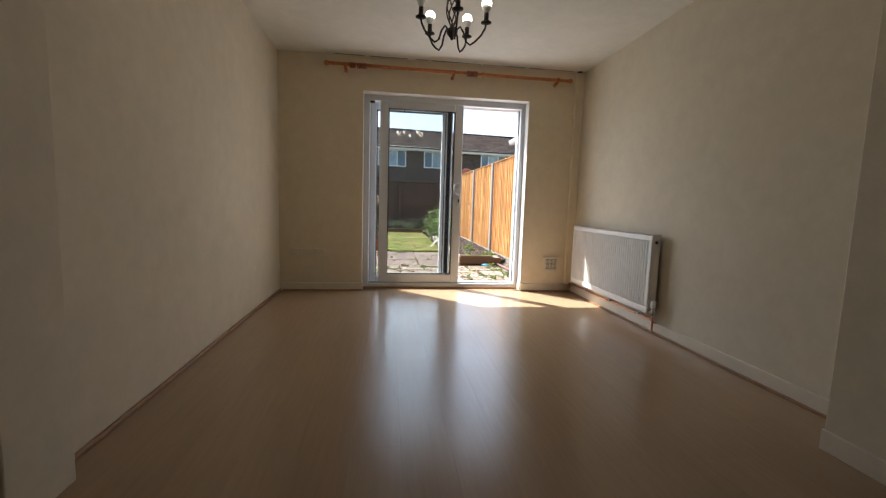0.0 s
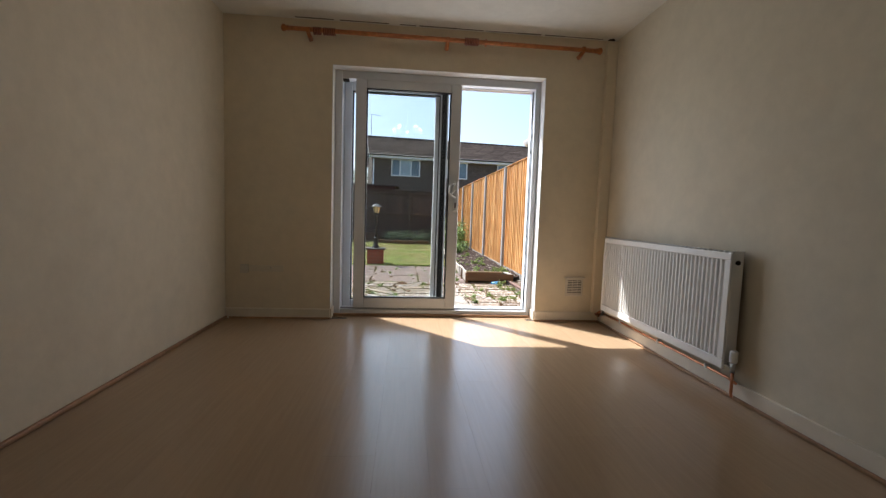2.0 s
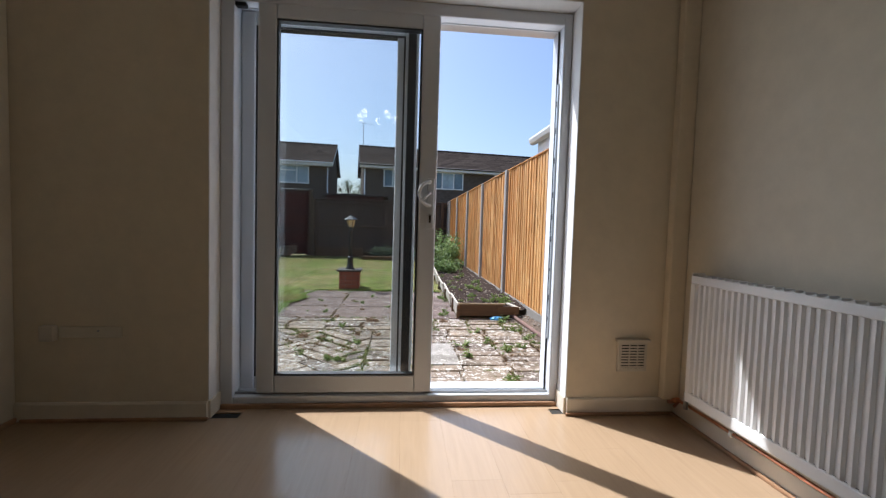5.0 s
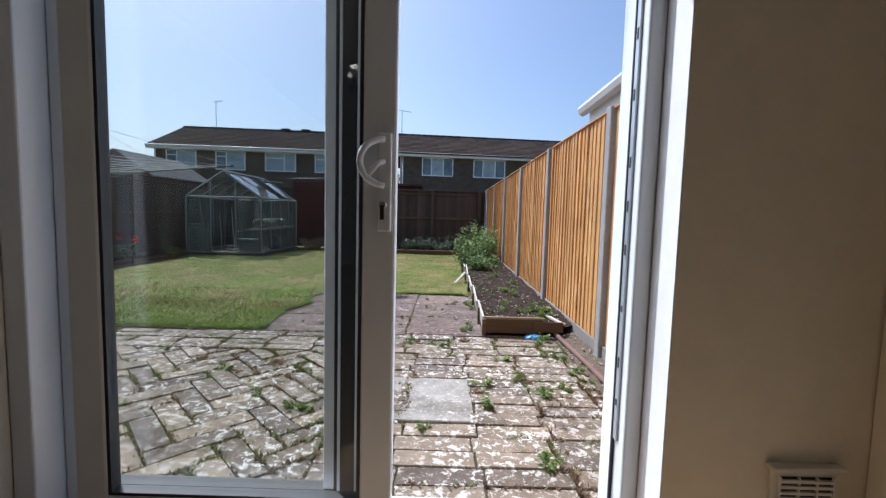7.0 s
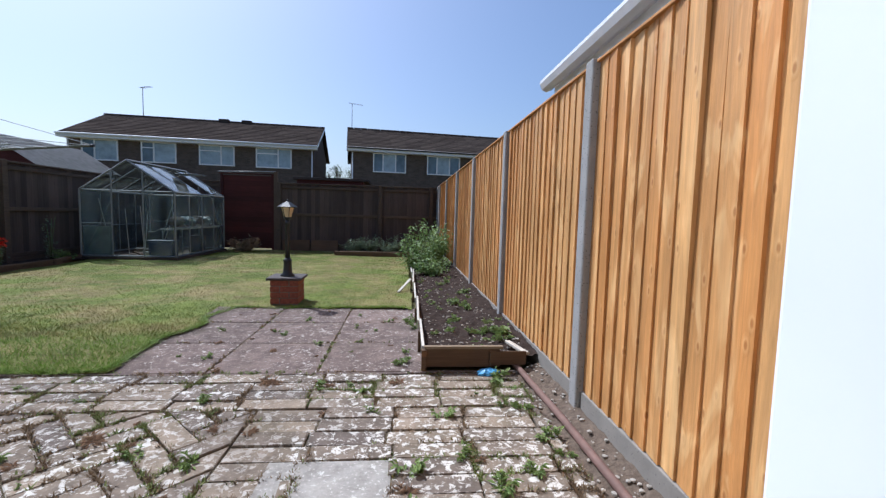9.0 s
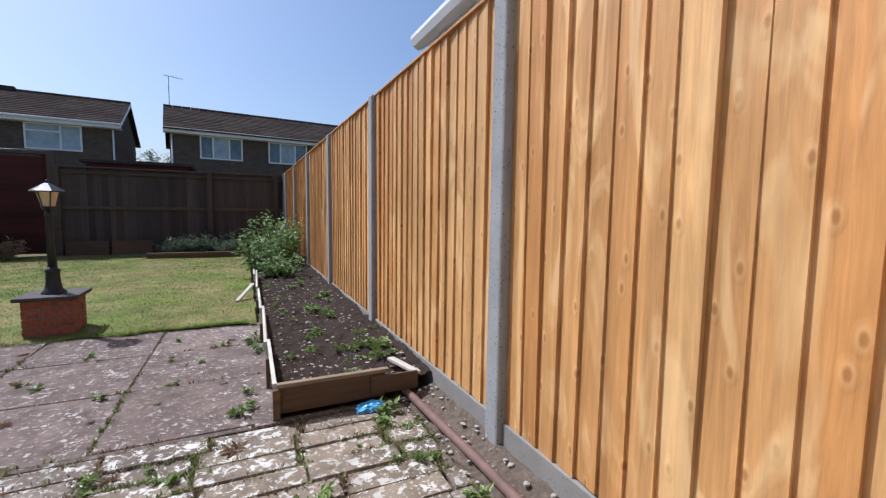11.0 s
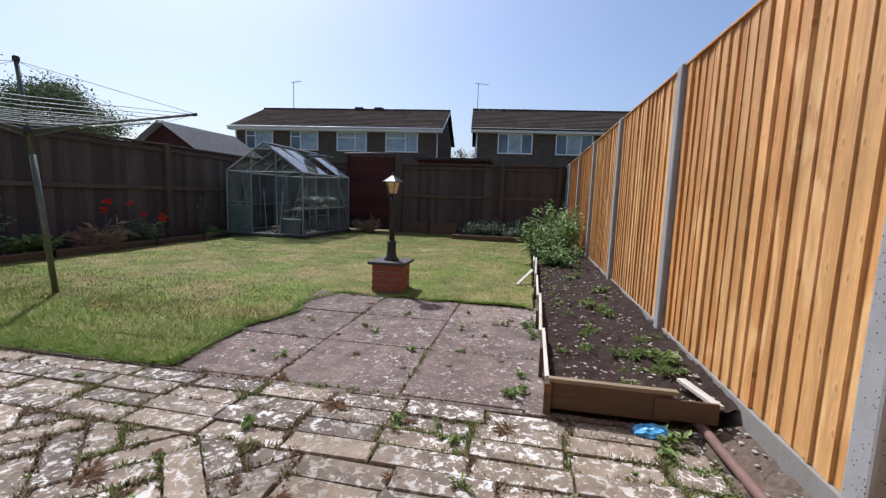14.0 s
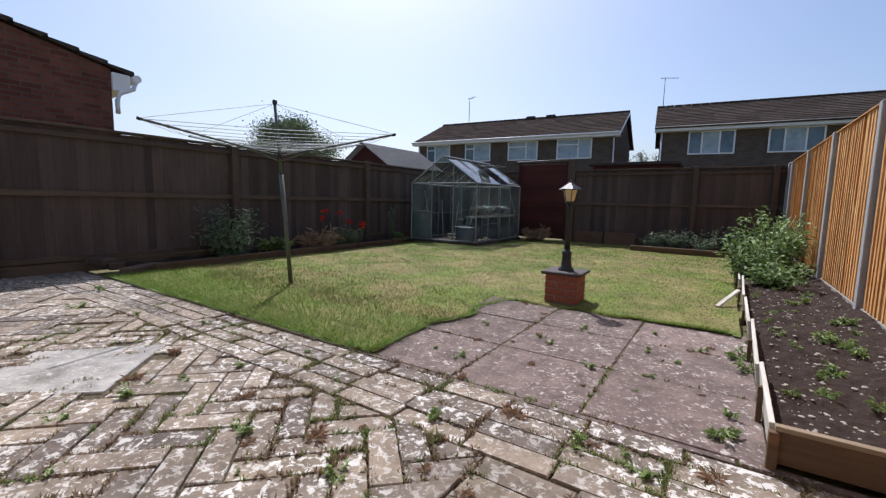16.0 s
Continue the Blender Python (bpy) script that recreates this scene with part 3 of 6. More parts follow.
part("bottom_edge", box(RX - 0.002, RX + 0.012, RY0, RY1, RZ0, RZ0 + 0.05, 0.005), M_RAD, rad)
part("edge_strip", box(RX - 0.002, RX + 0.012, RY0, RY0 + 0.03, RZ0 + 0.05, RZ1 - 0.05, 0.003), M_RAD, rad)
part("edge_strip", box(RX - 0.002, RX + 0.012, RY1 - 0.03, RY1, RZ0 + 0.05, RZ1 - 0.05, 0.003), M_RAD, rad)
part("back_panel", box(RX + 0.05, RX + 0.062, RY0 + 0.01, RY1 - 0.01, RZ0, RZ1 - 0.01, 0.004), M_RAD, rad)
part("side_cover", box(RX + 0.004, RX + 0.066, RY0 - 0.004, RY0 + 0.004, RZ0 + 0.03, RZ1, 0.003), M_RAD, rad)
part("side_cover", box(RX + 0.004, RX + 0.066, RY1 - 0.004, RY1 + 0.004, RZ0 + 0.03, RZ1, 0.003), M_RAD, rad)
for i in range(34):
    y = RY0 + 0.02 + i * 0.0396
    part("grille_bar", box(RX + 0.012, RX + 0.052, y, y + 0.012, RZ1 - 0.014, RZ1 - 0.006), M_RAD, rad)
# One block, its colour holding the shade between the two panels.
part("fins", box(RX + 0.018, RX + 0.048, RY0 + 0.02, RY1 - 0.02, RZ0 + 0.02, RZ1 - 0.03), M_SHADOW, rad, "inner fins as one block, coloured dark for their shade")
part("bleed_plug", rod((RX + 0.03, RY0 - 0.014, RZ1 - 0.06), (RX + 0.03, RY0, RZ1 - 0.06), 0.012, n=6), M_IRON, rad)
part("wall_bracket", box(RX + 0.06, ROOM_W - 0.001, RY0 + 0.2, RY0 + 0.24, 0.25, 0.7), M_RAD, rad)
part("wall_bracket", box(RX + 0.06, ROOM_W - 0.001, RY1 - 0.24, RY1 - 0.2, 0.25, 0.7), M_RAD, rad)
vx = RX + 0.03
part("valve_head", lathe([(0.014, 0), (0.019, 0.01), (0.019, 0.055), (0.014, 0.062)], 14, (vx, RY0 - 0.035, 0.20)), M_WHITE, rad, "white thermostatic valve head")
part("valve_body", rod((vx, RY0 - 0.035, 0.15), (vx, RY0 - 0.035, 0.20), 0.012, n=10), M_STEEL, rad)
part("valve_tail", rod((vx, RY0 - 0.035, 0.185), (vx, RY0, 0.185), 0.009), M_STEEL, rad)
part("lockshield_valve", rod((vx, RY1 + 0.03, 0.10), (vx, RY1 + 0.03, 0.185), 0.011, n=10), M_STEEL, rad)
cp = thing("heating_pipe", "bare copper heating pipe above the skirting", "pipe")
part("pipe_run", tube([(vx, RY0 - 0.035, 0.15), (vx, RY0 - 0.035, 0.10), (vx, RY0 - 0.035, 0.045), (vx + 0.004, RY0 - 0.035, 0.022)], 0.0075), M_COPPER, cp)
part("pipe_run", tube([(3.145, -0.06, 0.06), (3.143, -0.1, 0.105), (3.143, -0.3, 0.108), (3.143, -0.8, 0.106), (3.143, -1.55, 0.10), (3.143, RY0 - 0.03, 0.09)], 0.0075), M_COPPER, cp)
part("elbow", rod((3.143, -0.02, 0.07), (3.143, -0.09, 0.105), 0.013), M_COPPER, cp)
for y in (-0.45, -0.95, -1.4):
    part("pipe_clip", box(3.13, 3.163, y, y + 0.014, 0.094, 0.12, 0.003), M_WHITE, cp)

# ---- wall fittings ----
vent = thing("air_vent", "small cream louvred air vent on the wall", "vent")
part("hood", box(2.842, 3.022, -0.030, -0.001, 0.382, 0.395, 0.004), M_PLASTIC, vent)
part("frame", box(2.852, 3.012, -0.014, -0.001, 0.225, 0.382, 0.004), M_PLASTIC, vent)
# Shade of the vent's opening, painted as a dark sheet on the solid frame.
part("backing", box(2.868, 2.998, -0.0165, -0.0145, 0.245, 0.365), M_SHADOW, vent, "dark sheet for the shade behind the slats")
for i in range(8):
    z = 0.248 + i * 0.0148
    part("slat", box(2.868, 2.998, -0.022, -0.0168, z, z + 0.008), M_PLASTIC, vent)
for x in (2.866, 2.912, 2.956, 2.996):
    part("mullion", box(x - 0.002, x + 0.002, -0.023, -0.0165, 0.243, 0.367), M_PLASTIC, vent)
so = thing("wall_socket", "shabby cream double socket on surface trunking", "socket")
part("trunking", box(0.19, 0.46, -0.010, -0.001, 0.388, 0.44, 0.003), M_WALL_SIDE, so, "painted-over faceplate")
part("switch_box", box(0.125, 0.185, -0.035, -0.001, 0.375, 0.445, 0.005), M_PLASTIC, so)
part("screw", rod((0.36, -0.012, 0.42), (0.36, -0.009, 0.42), 0.005), M_STEEL, so)

# ---- curtain pole ----
pole = thing("curtain_pole", "orange stained wooden curtain pole with rings", "curtain pole")
PZ = 2.285
part("rod", rod((0.52, -0.1, PZ), (2.96, -0.1, PZ - 0.01), 0.017, n=12), M_POLE, pole)
for s, x in ((1, 0.52), (-1, 2.96)):
    o = lathe([(0.012, 0), (0.022, 0.006), (0.016, 0.014), (0.026, 0.03), (0.026, 0.045), (0.012, 0.056)], 14)
    bmesh.ops.transform(o, matrix=pose(x, -0.1, PZ - (0 if s > 0 else 0.01), 0, -90 * s, 0), verts=o.verts)
    part("finial", o, M_POLE, pole)
for x in (0.665, 1.745, 2.86):
    br = part("bracket", rod((x, -0.1, PZ - 0.02), (x, -0.001, PZ - 0.035), 0.014, 0.02, n=12), M_POLE, pole)
    part("cup", rod((x - 0.012, -0.1, PZ - 0.006), (x + 0.012, -0.1, PZ - 0.006), 0.023, n=14), M_POLE, br)


def ring(x):
    own = bmesh.new()
    n, k = 18, 6
    vs = [[own.verts.new((x + 0.005 * math.cos(2 * math.pi * j / k), -0.1 + (0.025 + 0.005 * math.sin(2 * math.pi * j / k)) * math.cos(2 * math.pi * i / n), PZ - 0.008 + (0.025 + 0.005 * math.sin(2 * math.pi * j / k)) * math.sin(2 * math.pi * i / n))) for j in range(k)] for i in range(n)]
    for i in range(n):
        for j in range(k):
            own.faces.new((vs[i][j], vs[(i + 1) % n][j], vs[(i + 1) % n][(j + 1) % k], vs[i][(j + 1) % k])).smooth = True
    return own


for i in range(9):
    part("curtain_ring", ring(1.885 + i * 0.0125), M_POLE_DARK, pole)
for i in range(5):
    part("curtain_ring", ring(0.71 + i * 0.012), M_POLE_DARK, pole)
for i in range(7):
    part("curtain_ring", ring(0.785 + i * 0.0135), M_POLE_DARK, pole)
part("curtain_ring", ring(2.05), M_POLE, pole)

# ---- chandelier ----
ch = thing("chandelier", "black iron five-arm chandelier with lit bulbs", "chandelier", at=(1.44, -2.05, 0))
part("ceiling_rose", lathe([(0.05, 0), (0.048, 0.02), (0.02, 0.032)], 18, (0, 0, ROOM_H - 0.033)), M_IRON, ch)
part("stem", rod((0, 0, 2.12), (0, 0, ROOM_H - 0.03), 0.007), M_IRON, ch)
for k in range(6):
    a = 2 * math.pi * k / 6
    pts = []
    for i in range(9):
        u = i / 8
        r = 0.006 + 0.03 * math.sin(math.pi * u)
        b = a + u * 2.6
        pts.append((r * math.cos(b), r * math.sin(b), 1.935 + 0.2 * u))
    part("cage_wire", tube(pts, 0.004, 6), M_IRON, ch)
part("hub", lathe([(0.004, 0), (0.012, 0.012), (0.03, 0.035), (0.033, 0.05), (0.022, 0.06), (0.012, 0.075)], 14, (0, 0, 1.865)), M_IRON, ch)
for k in range(5):
    a = math.pi / 2 + math.pi / 5 + 2 * math.pi * k / 5
    c, s = math.cos(a), math.sin(a)
    pts = []
    for r, z in ((0.02, 1.915), (0.045, 1.935), (0.065, 1.905), (0.08, 1.855), (0.105, 1.835), (0.135, 1.855), (0.165, 1.885), (0.185, 1.92), (0.19, 1.945)):
        pts.append((r * c, r * s, z))
    arm = part("arm", tube(pts, 0.0055, 8), M_IRON, ch)
    at = (0.19 * c, 0.19 * s, 0)
    part("drip_pan", lathe([(0.008, 1.94), (0.03, 1.948), (0.028, 1.954), (0.01, 1.955)], 14, at), M_IRON, arm)
    part("candle_sleeve", lathe([(0.013, 1.955), (0.013, 2.0)], 12, at), M_IRON, arm)
    part("bulb_base", lathe([(0.014, 2.0), (0.022, 2.02), (0.026, 2.035)], 14, at), M_WHITE, arm)
    part("bulb", lathe([(0.026, 2.035), (0.0285, 2.048), (0.026, 2.062), (0.017, 2.073), (0.004, 2.077)], 14, at), M_BULB, arm, "glowing white bulb")

# ---- garden ground ----
SX0, SX1, SY0, SY1 = 0.16, 2.44, 2.95, 5.02


def grid(x0, x1, y0, y1, nx, ny, height, keep=None):
    bm = bmesh.new()
    vs = [[bm.verts.new((x0 + (x1 - x0) * i / nx, y0 + (y1 - y0) * j / ny, height(x0 + (x1 - x0) * i / nx, y0 + (y1 - y0) * j / ny))) for j in range(ny + 1)] for i in range(nx + 1)]
    for i in range(nx):
        for j in range(ny):
            f = [vs[i][j], vs[i + 1][j], vs[i + 1][j + 1], vs[i][j + 1]]
            if keep is None or keep(sum(v.co.x for v in f) / 4, sum(v.co.y for v in f) / 4):
                bm.faces.new(f).smooth = True
    return bm


g = bmesh.new()
for x0, x1, y0, y1 in ((-900, 900, 12.6, 2500), (-900, -4.95, 0.31, 12.6), (3.3, 900, 0.31, 12.6), (-4.95, 3.3, 0.31, 12.6)):
    vs = [g.verts.new((x, y, G - 0.06)) for x, y in ((x0, y0), (x1, y0), (x1, y1), (x0, y1))]
    g.faces.new(vs)
for x0, x1, y0, y1 in ((-900, -3.21, -900, 0.31), (3.63, 900, -900, 0.31), (-3.21, 3.63, -900, BACK - 0.2)):
    g.faces.new([g.verts.new((x, y, G - 0.06)) for x, y in ((x0, y0), (x1, y0), (x1, y1), (x0, y1))])
setting("ground", g, M_GROUND, "rough green-brown ground around the gardens", "ground")
bedding = grid(-4.9, 3.3, 0.3, 2.94, 30, 12, lambda x, y: G - 0.013)
box(0.05, 2.44, 2.945, 5.0, G - 0.05, G - 0.010, bm=bedding)
setting("paving_bed", bedding, M_JOINT, "mossy sand joints below the pavers", "paving bed")


def lawn_z(x, y):
    return G - 0.009 + 0.016 * noise.noise((x * 0.7, y * 0.7, 3)) + 0.012 * noise.noise((x * 3, y * 3, 9)) + 0.015


def on_lawn(x, y):
    edge = 0.07 * noise.noise((x * 2.5, y * 2.5, 1))
    if y < 2.93 + 0.3 * edge or x > 2.40 + edge * 0.5:
        return False
    return not (x > SX0 + 0.10 + edge * 1.5 + (y - 3) * 0.05 and y < SY1 - 0.06 + edge)


setting("lawn", grid(-4.3, 2.44, 2.92, 12.4, 120, 170, lawn_z, on_lawn), M_TURF, "dry patchy lawn, half green and half straw", "lawn")
nr = np.random.default_rng(4)
verts, faces = [], []
count = 0
while count < 130000:
    u = nr.random() ** 1.7
    x, y = -4.15 + 6.55 * nr.random(), 2.9 + 9.3 * u
    if not on_lawn(x, y):
        continue
    h = (0.012 + 0.024 * nr.random()) * (1.5 if y < 4.2 and x < 0.3 else 1.0)
    h *= 1.0 if y < 5 else 0.65
    if nr.random() < 0.03:
        h *= 2.0
    a = nr.random() * 6.283
    dx, dy = math.cos(a), math.sin(a)
    wd = 0.0016 + 0.0014 * nr.random() + 0.0004 * (y - 3)
    z = lawn_z(x, y) - 0.004
    lx, ly = nr.normal(0, 0.8, 2) * h
    k = len(verts)
    verts += [(x - dx * wd, y - dy * wd, z), (x + dx * wd, y + dy * wd, z), (x + lx, y + ly, z + h)]
    faces.append((k, k + 1, k + 2))
    count += 1
# longer tufts that hang over the paving's edge
count = 0
while count < 9000:
    x, y = -4.15 + 6.55 * nr.random(), 2.9 + 2.4 * nr.random()
    a = nr.random() * 6.283
    dx, dy = math.cos(a), math.sin(a)
    if not on_lawn(x, y) or on_lawn(x + dx * 0.09, y + dy * 0.09) or x > 2.3:
        continue
    h = 0.025 + 0.05 * nr.random() ** 1.6
    wd = 0.002 + 0.002 * nr.random()
    z, k = lawn_z(x, y) - 0.006, len(verts)
    reach = h * (0.5 + 1.3 * nr.random())
    lx, ly = dx * reach + nr.normal(0, 0.4) * h, dy * reach + nr.normal(0, 0.4) * h
    verts += [(x + dy * wd, y - dx * wd, z), (x - dy * wd, y + dx * wd, z), (x + lx, y + ly, z + h * 0.7)]
    faces.append((k, k + 1, k + 2))
    count += 1
me = bpy.data.meshes.new("grass")
me.from_pydata(verts, [], faces)
me.materials.append(M_BLADE)
me.materials.append(M_LUSH)
for f, (k, _, _) in zip(me.polygons, faces):
    if verts[k][1] < 3.75 + 0.5 * noise.noise((verts[k][0] * 1.5, 0, 4)) and verts[k][0] < 0.5 or f.index >= 130000:
        f.material_index = 1
tagged(new("grass", me), "short dry grass blades with greener edges", "grass", kind="stuff")

# ---- new fence along the bed ----
FX, PITCH, TOP = 3.30, 1.927, 1.80
POST_Y = [2.272 + PITCH * k for k in range(-1, 6)]
rng = random.Random(11)
fence = thing("timber_fence", "new orange-brown timber fence with concrete posts", "fence")
post_bm = box(-0.055, 0.055, -0.05, 0.05, 0.0, 1.975, 0.012)
post_me = bpy.data.meshes.new("post")
post_bm.to_mesh(post_me)
post_bm.free()
post_me.materials.append(M_CONC)
for y in POST_Y + [12.42]:
    tagged(piece("post", post_me, fence, pose(FX, y, G + rng.uniform(-0.01, 0.01), 0, 0, rng.uniform(-1, 1))), "pitted grey concrete post")


def feather_mesh(width, height, lean):
    """A wedge-shaped board, thick at one edge, its face towards -x."""
    bm = bmesh.new()
    prof = [(0.016, 0.0), (0.016, width), (0.011, width), (-0.003, 0.0)]
    lo = [bm.verts.new((x, y, 0)) for x, y in prof]
    hi = [bm.verts.new((x, y + lean, height)) for x, y in prof]
    for i in range(4):
        bm.faces.new((lo[i], lo[(i + 1) % 4], hi[(i + 1) % 4], hi[i]))
    bm.faces.new(lo[::-1])
    bm.faces.new(hi)
    bmesh.ops.recalc_face_normals(bm, faces=bm.faces[:])
    me = bpy.data.meshes.new("feather_board")
    bm.to_mesh(me)
    bm.free()
    me.materials.append(M_FENCE)
    return me


FEATHERS = [feather_mesh(0.122 + 0.004 * k, 1.80 + 0.004 * k, 0.003 * (k - 2)) for k in range(5)]
ends = POST_Y + [12.42]
for ya, yb in zip(ends, ends[1:]):
    length = yb - ya
    pan = part("panel", box(-0.035, 0.03, 0.05, length - 0.05, G + 1.957, G + 1.972, 0.003), M_FENCE_RAIL, fence, "featheredge panel under a cap rail")
    pan.matrix_basis = pose(FX, ya, 0)
    n = max(3, round((length - 0.09) / 0.104))
    for i in range(n):
        y = 0.045 + i * (length - 0.11) / n
        piece("board", rng.choice(FEATHERS), pan, pose(rng.uniform(-0.022, -0.017), y, G + 0.155 + rng.uniform(-0.004, 0.004), 0, rng.uniform(-0.25, 0.25), rng.uniform(-0.8, 0.8)))
    for z in (0.2, 0.95, 1.65):
        part("back_rail", box(0.004, 0.04, 0.05, length - 0.05, z, z + 0.04), M_FENCE_RAIL, pan)
    part("gravel_board", box(FX - 0.028, FX + 0.022, ya + 0.05, yb - 0.05, G - 0.02, G + 0.152, 0.006), M_GRAVEL, fence, "grey concrete gravel board")


# ---- old brown fences ----
OLD_BOARDS = []
for k in range(4):
    wd = 0.128 + 0.006 * k
    bm = box(-0.009, 0.009, 0, wd, 0, 1.0, 0.003)
    me = bpy.data.meshes.new("old_board")
    bm.to_mesh(me)
    bm.free()
    me.materials.append(M_OLDWOOD)
    OLD_BOARDS.append(me)


def old_panel(name, label, length, height, at, turn, posts_at=()):
    """A close-boarded panel that runs along its own y; rails and posts stand on its -x side... turned by the pose."""
    p = thing(name, label, "fence", "old brown fences", at=at, turn=turn)
    y = 0.0
    while y < length:
        me = rng.choice(OLD_BOARDS)
        piece("board", me, p, pose(rng.uniform(-0.004, 0.004), y, 0.13, 0, 0, rng.uniform(-1, 1)) @ Matrix.Diagonal((1, 1, height - 0.17 + rng.uniform(-0.008, 0.008), 1)))
        y += 0.124 + rng.uniform(0, 0.003)
    for z, hh in ((0.14, 0.07), (height * 0.52, 0.075), (height - 0.16, 0.07)):
        part("rail", box(0.012, 0.06, 0, length, z, z + hh, 0.006), M_OLDRAIL, p)
    part("capping", box(-0.03, 0.07, 0, length, height - 0.035, height, 0.005), M_OLDRAIL, p)
    part("kick_board", box(0.012, 0.04, 0, length, -0.02, 0.13, 0.004), M_OLDRAIL, p)
    for y in posts_at:
        part("post", box(0.015, 0.115, y - 0.055, y + 0.055, -0.05, height + 0.01, 0.008), M_OLDRAIL, p)
    return p


old_panel("side_fence", "weathered dark brown close-board fence beside the lawn", 12.2, 1.90, (-4.95, 0.31, G), 0, (1.75, 4.75, 8.0, 11.0))
old_panel("back_fence", "weathered dark brown close-board fence behind the lawn", 4.5, 1.93, (-1.28, 12.5, G), -90, (0.02, 2.87, 4.35))
old_panel("far_corner_fence", "weathered dark brown fence behind the greenhouse", 2.0, 1.93, (-4.9, 12.52, G), -90, (0.05,))
part_post = tagged(part("gate_post", box(-1.40, -1.29, 12.40, 12.5, G - 0.05, 2.07, 0.012), M_OLDRAIL, None), "tall dark timber post at the end of the red fence", "fence post")
redf = thing("red_fence", "dark red horizontally lapped fence panel", "fence")
for i in range(14):
    z = G + 0.05 + i * 0.145
    bm = extrude_x([(12.50, z), (12.515, z), (12.50, z + 0.16), (12.488, z + 0.16)], -2.86, -1.41)
    part("lap_board", bm, M_REDWOOD, redf)
for x in (-2.86, -1.48):
    part("frame_upright", box(x, x + 0.07, 12.462, 12.487, G, 1.98, 0.004), M_REDWOOD, redf)
part("cap", box(-2.9, -1.4, 12.44, 12.54, 1.98, 2.01, 0.004), M_REDWOOD, redf)
part("loose_rail", rod((-2.9, 12.4, 2.03), (-1.35, 12.43, 2.07), 0.016), M_ALU, redf, "pale loose rod along the top")


# ---- raised bed ----
bed = thing("raised_bed", "long raised bed of mismatched old boards", "raised bed")
rng = random.Random(21)
part("front_board", box(2.43, 2.98, 2.94, 2.962, G + 0.03, G + 0.165, 0.004), M_BEDWOOD, bed)
part("front_board", box(2.90, 3.17, 2.925, 2.940, G + 0.05, G + 0.15, 0.004), M_BEDWOOD, bed)
part("front_cap", box(2.425, 3.0, 2.93, 2.965, G + 0.165, G + 0.185, 0.003), M_TOPBOARD, bed)
part("corner_peg", box(2.405, 2.44, 2.92, 2.955, G - 0.02, G + 0.16, 0.004), M_BEDWOOD, bed)
y = 2.97
while y < 8.3:
    ln = rng.uniform(0.7, 1.3)
    b = box(-0.011, 0.011, 0, ln, 0, rng.uniform(0.14, 0.185), 0.004)
    bmesh.ops.transform(b, matrix=pose(2.435 + 0.02 * noise.noise((y, 0, 4)), y, G + 0.01, rng.uniform(-1.5, 1.0), rng.uniform(-9, -3), rng.uniform(-1.5, 1.5)), verts=b.verts)
    part("side_board", b, M_PALEWOOD, bed)
    part("peg", box(2.395, 2.418, y + ln * 0.5, y + ln * 0.5 + 0.03, G - 0.02, G + rng.uniform(0.12, 0.19), 0.003), M_BEDWOOD, bed)
    y += ln * 0.97


def soil_z(x, y):
    return G + 0.085 + 0.045 * max(0.0, x - 2.95) / 0.3 + 0.03 * noise.noise((x * 3, y * 3, 0)) + 0.028 * noise.noise((x * 11, y * 11, 2)) + 0.014 * noise.noise((x * 30, y * 30, 5))


part("soil", grid(2.44, 3.27, 2.965, 12.3, 36, 330, soil_z), M_SOIL, bed, "dark crumbly soil")
nr = np.random.default_rng(9)
st = bmesh.new()
for i in range(800):
    x, y = 2.47 + 0.75 * nr.random(), 3.0 + 6 * nr.random() ** 1.5
    r = 0.004 + 0.011 * nr.random() ** 2
    o = bmesh.new()
    bmesh.ops.create_icosphere(o, subdivisions=1, radius=r)
    for v in o.verts:
        v.co = Vector((v.co.x * (0.7 + 0.6 * nr.random()) + x, v.co.y + y, v.co.z * 0.6 + soil_z(x, y) + r * 0.3))
    join(st, o)
tagged(part("stone_chips", st, M_STONE, None), "scattered pale stone chips on the soil", "stones", kind="stuff")
plank = tagged(part("loose_plank", box(-0.024, 0.024, -0.13, 0.13, 0, 0.02, 0.004), M_PALEWOOD, None), "short loose plank lying at the bed's corner", "plank")
plank.matrix_basis = pose(3.135, 3.07, G + 0.125, 4, 6, 20)
plank2 = tagged(part("loose_plank", box(-0.02, 0.02, -0.2, 0.2, 0, 0.02, 0.004), M_PALEWOOD, None), "pale strip of wood leaning on the bed's side", "plank")
plank2.matrix_basis = pose(2.30, 6.15, G + 0.075, 20, 0, -28)
pipe = tagged(part("drain_pipe", tube([(3.10, 3.02, G + 0.03), (3.11, 2.92, G + 0.03), (3.13, 2.6, G + 0.022), (3.15, 2.2, G + 0.022), (3.16, 1.6, G + 0.022), (3.16, 0.9, G + 0.022)], 0.022, 10), M_CLAY, None), "brown plastic pipe lying along the fence foot", "pipe")
bag = bmesh.new()
bmesh.ops.create_icosphere(bag, subdivisions=3, radius=1)
for v in bag.verts:
    v.co = Vector((2.88 + v.co.x * 0.085, 2.865 + v.co.y * 0.045, G + 0.018 + v.co.z * 0.022)) + 0.018 * noise.noise_vector(v.co * 3)
tagged(part("plastic_bag", bag, M_BLUEBAG, None), "crumpled bright blue plastic bag on the paving", "plastic bag")

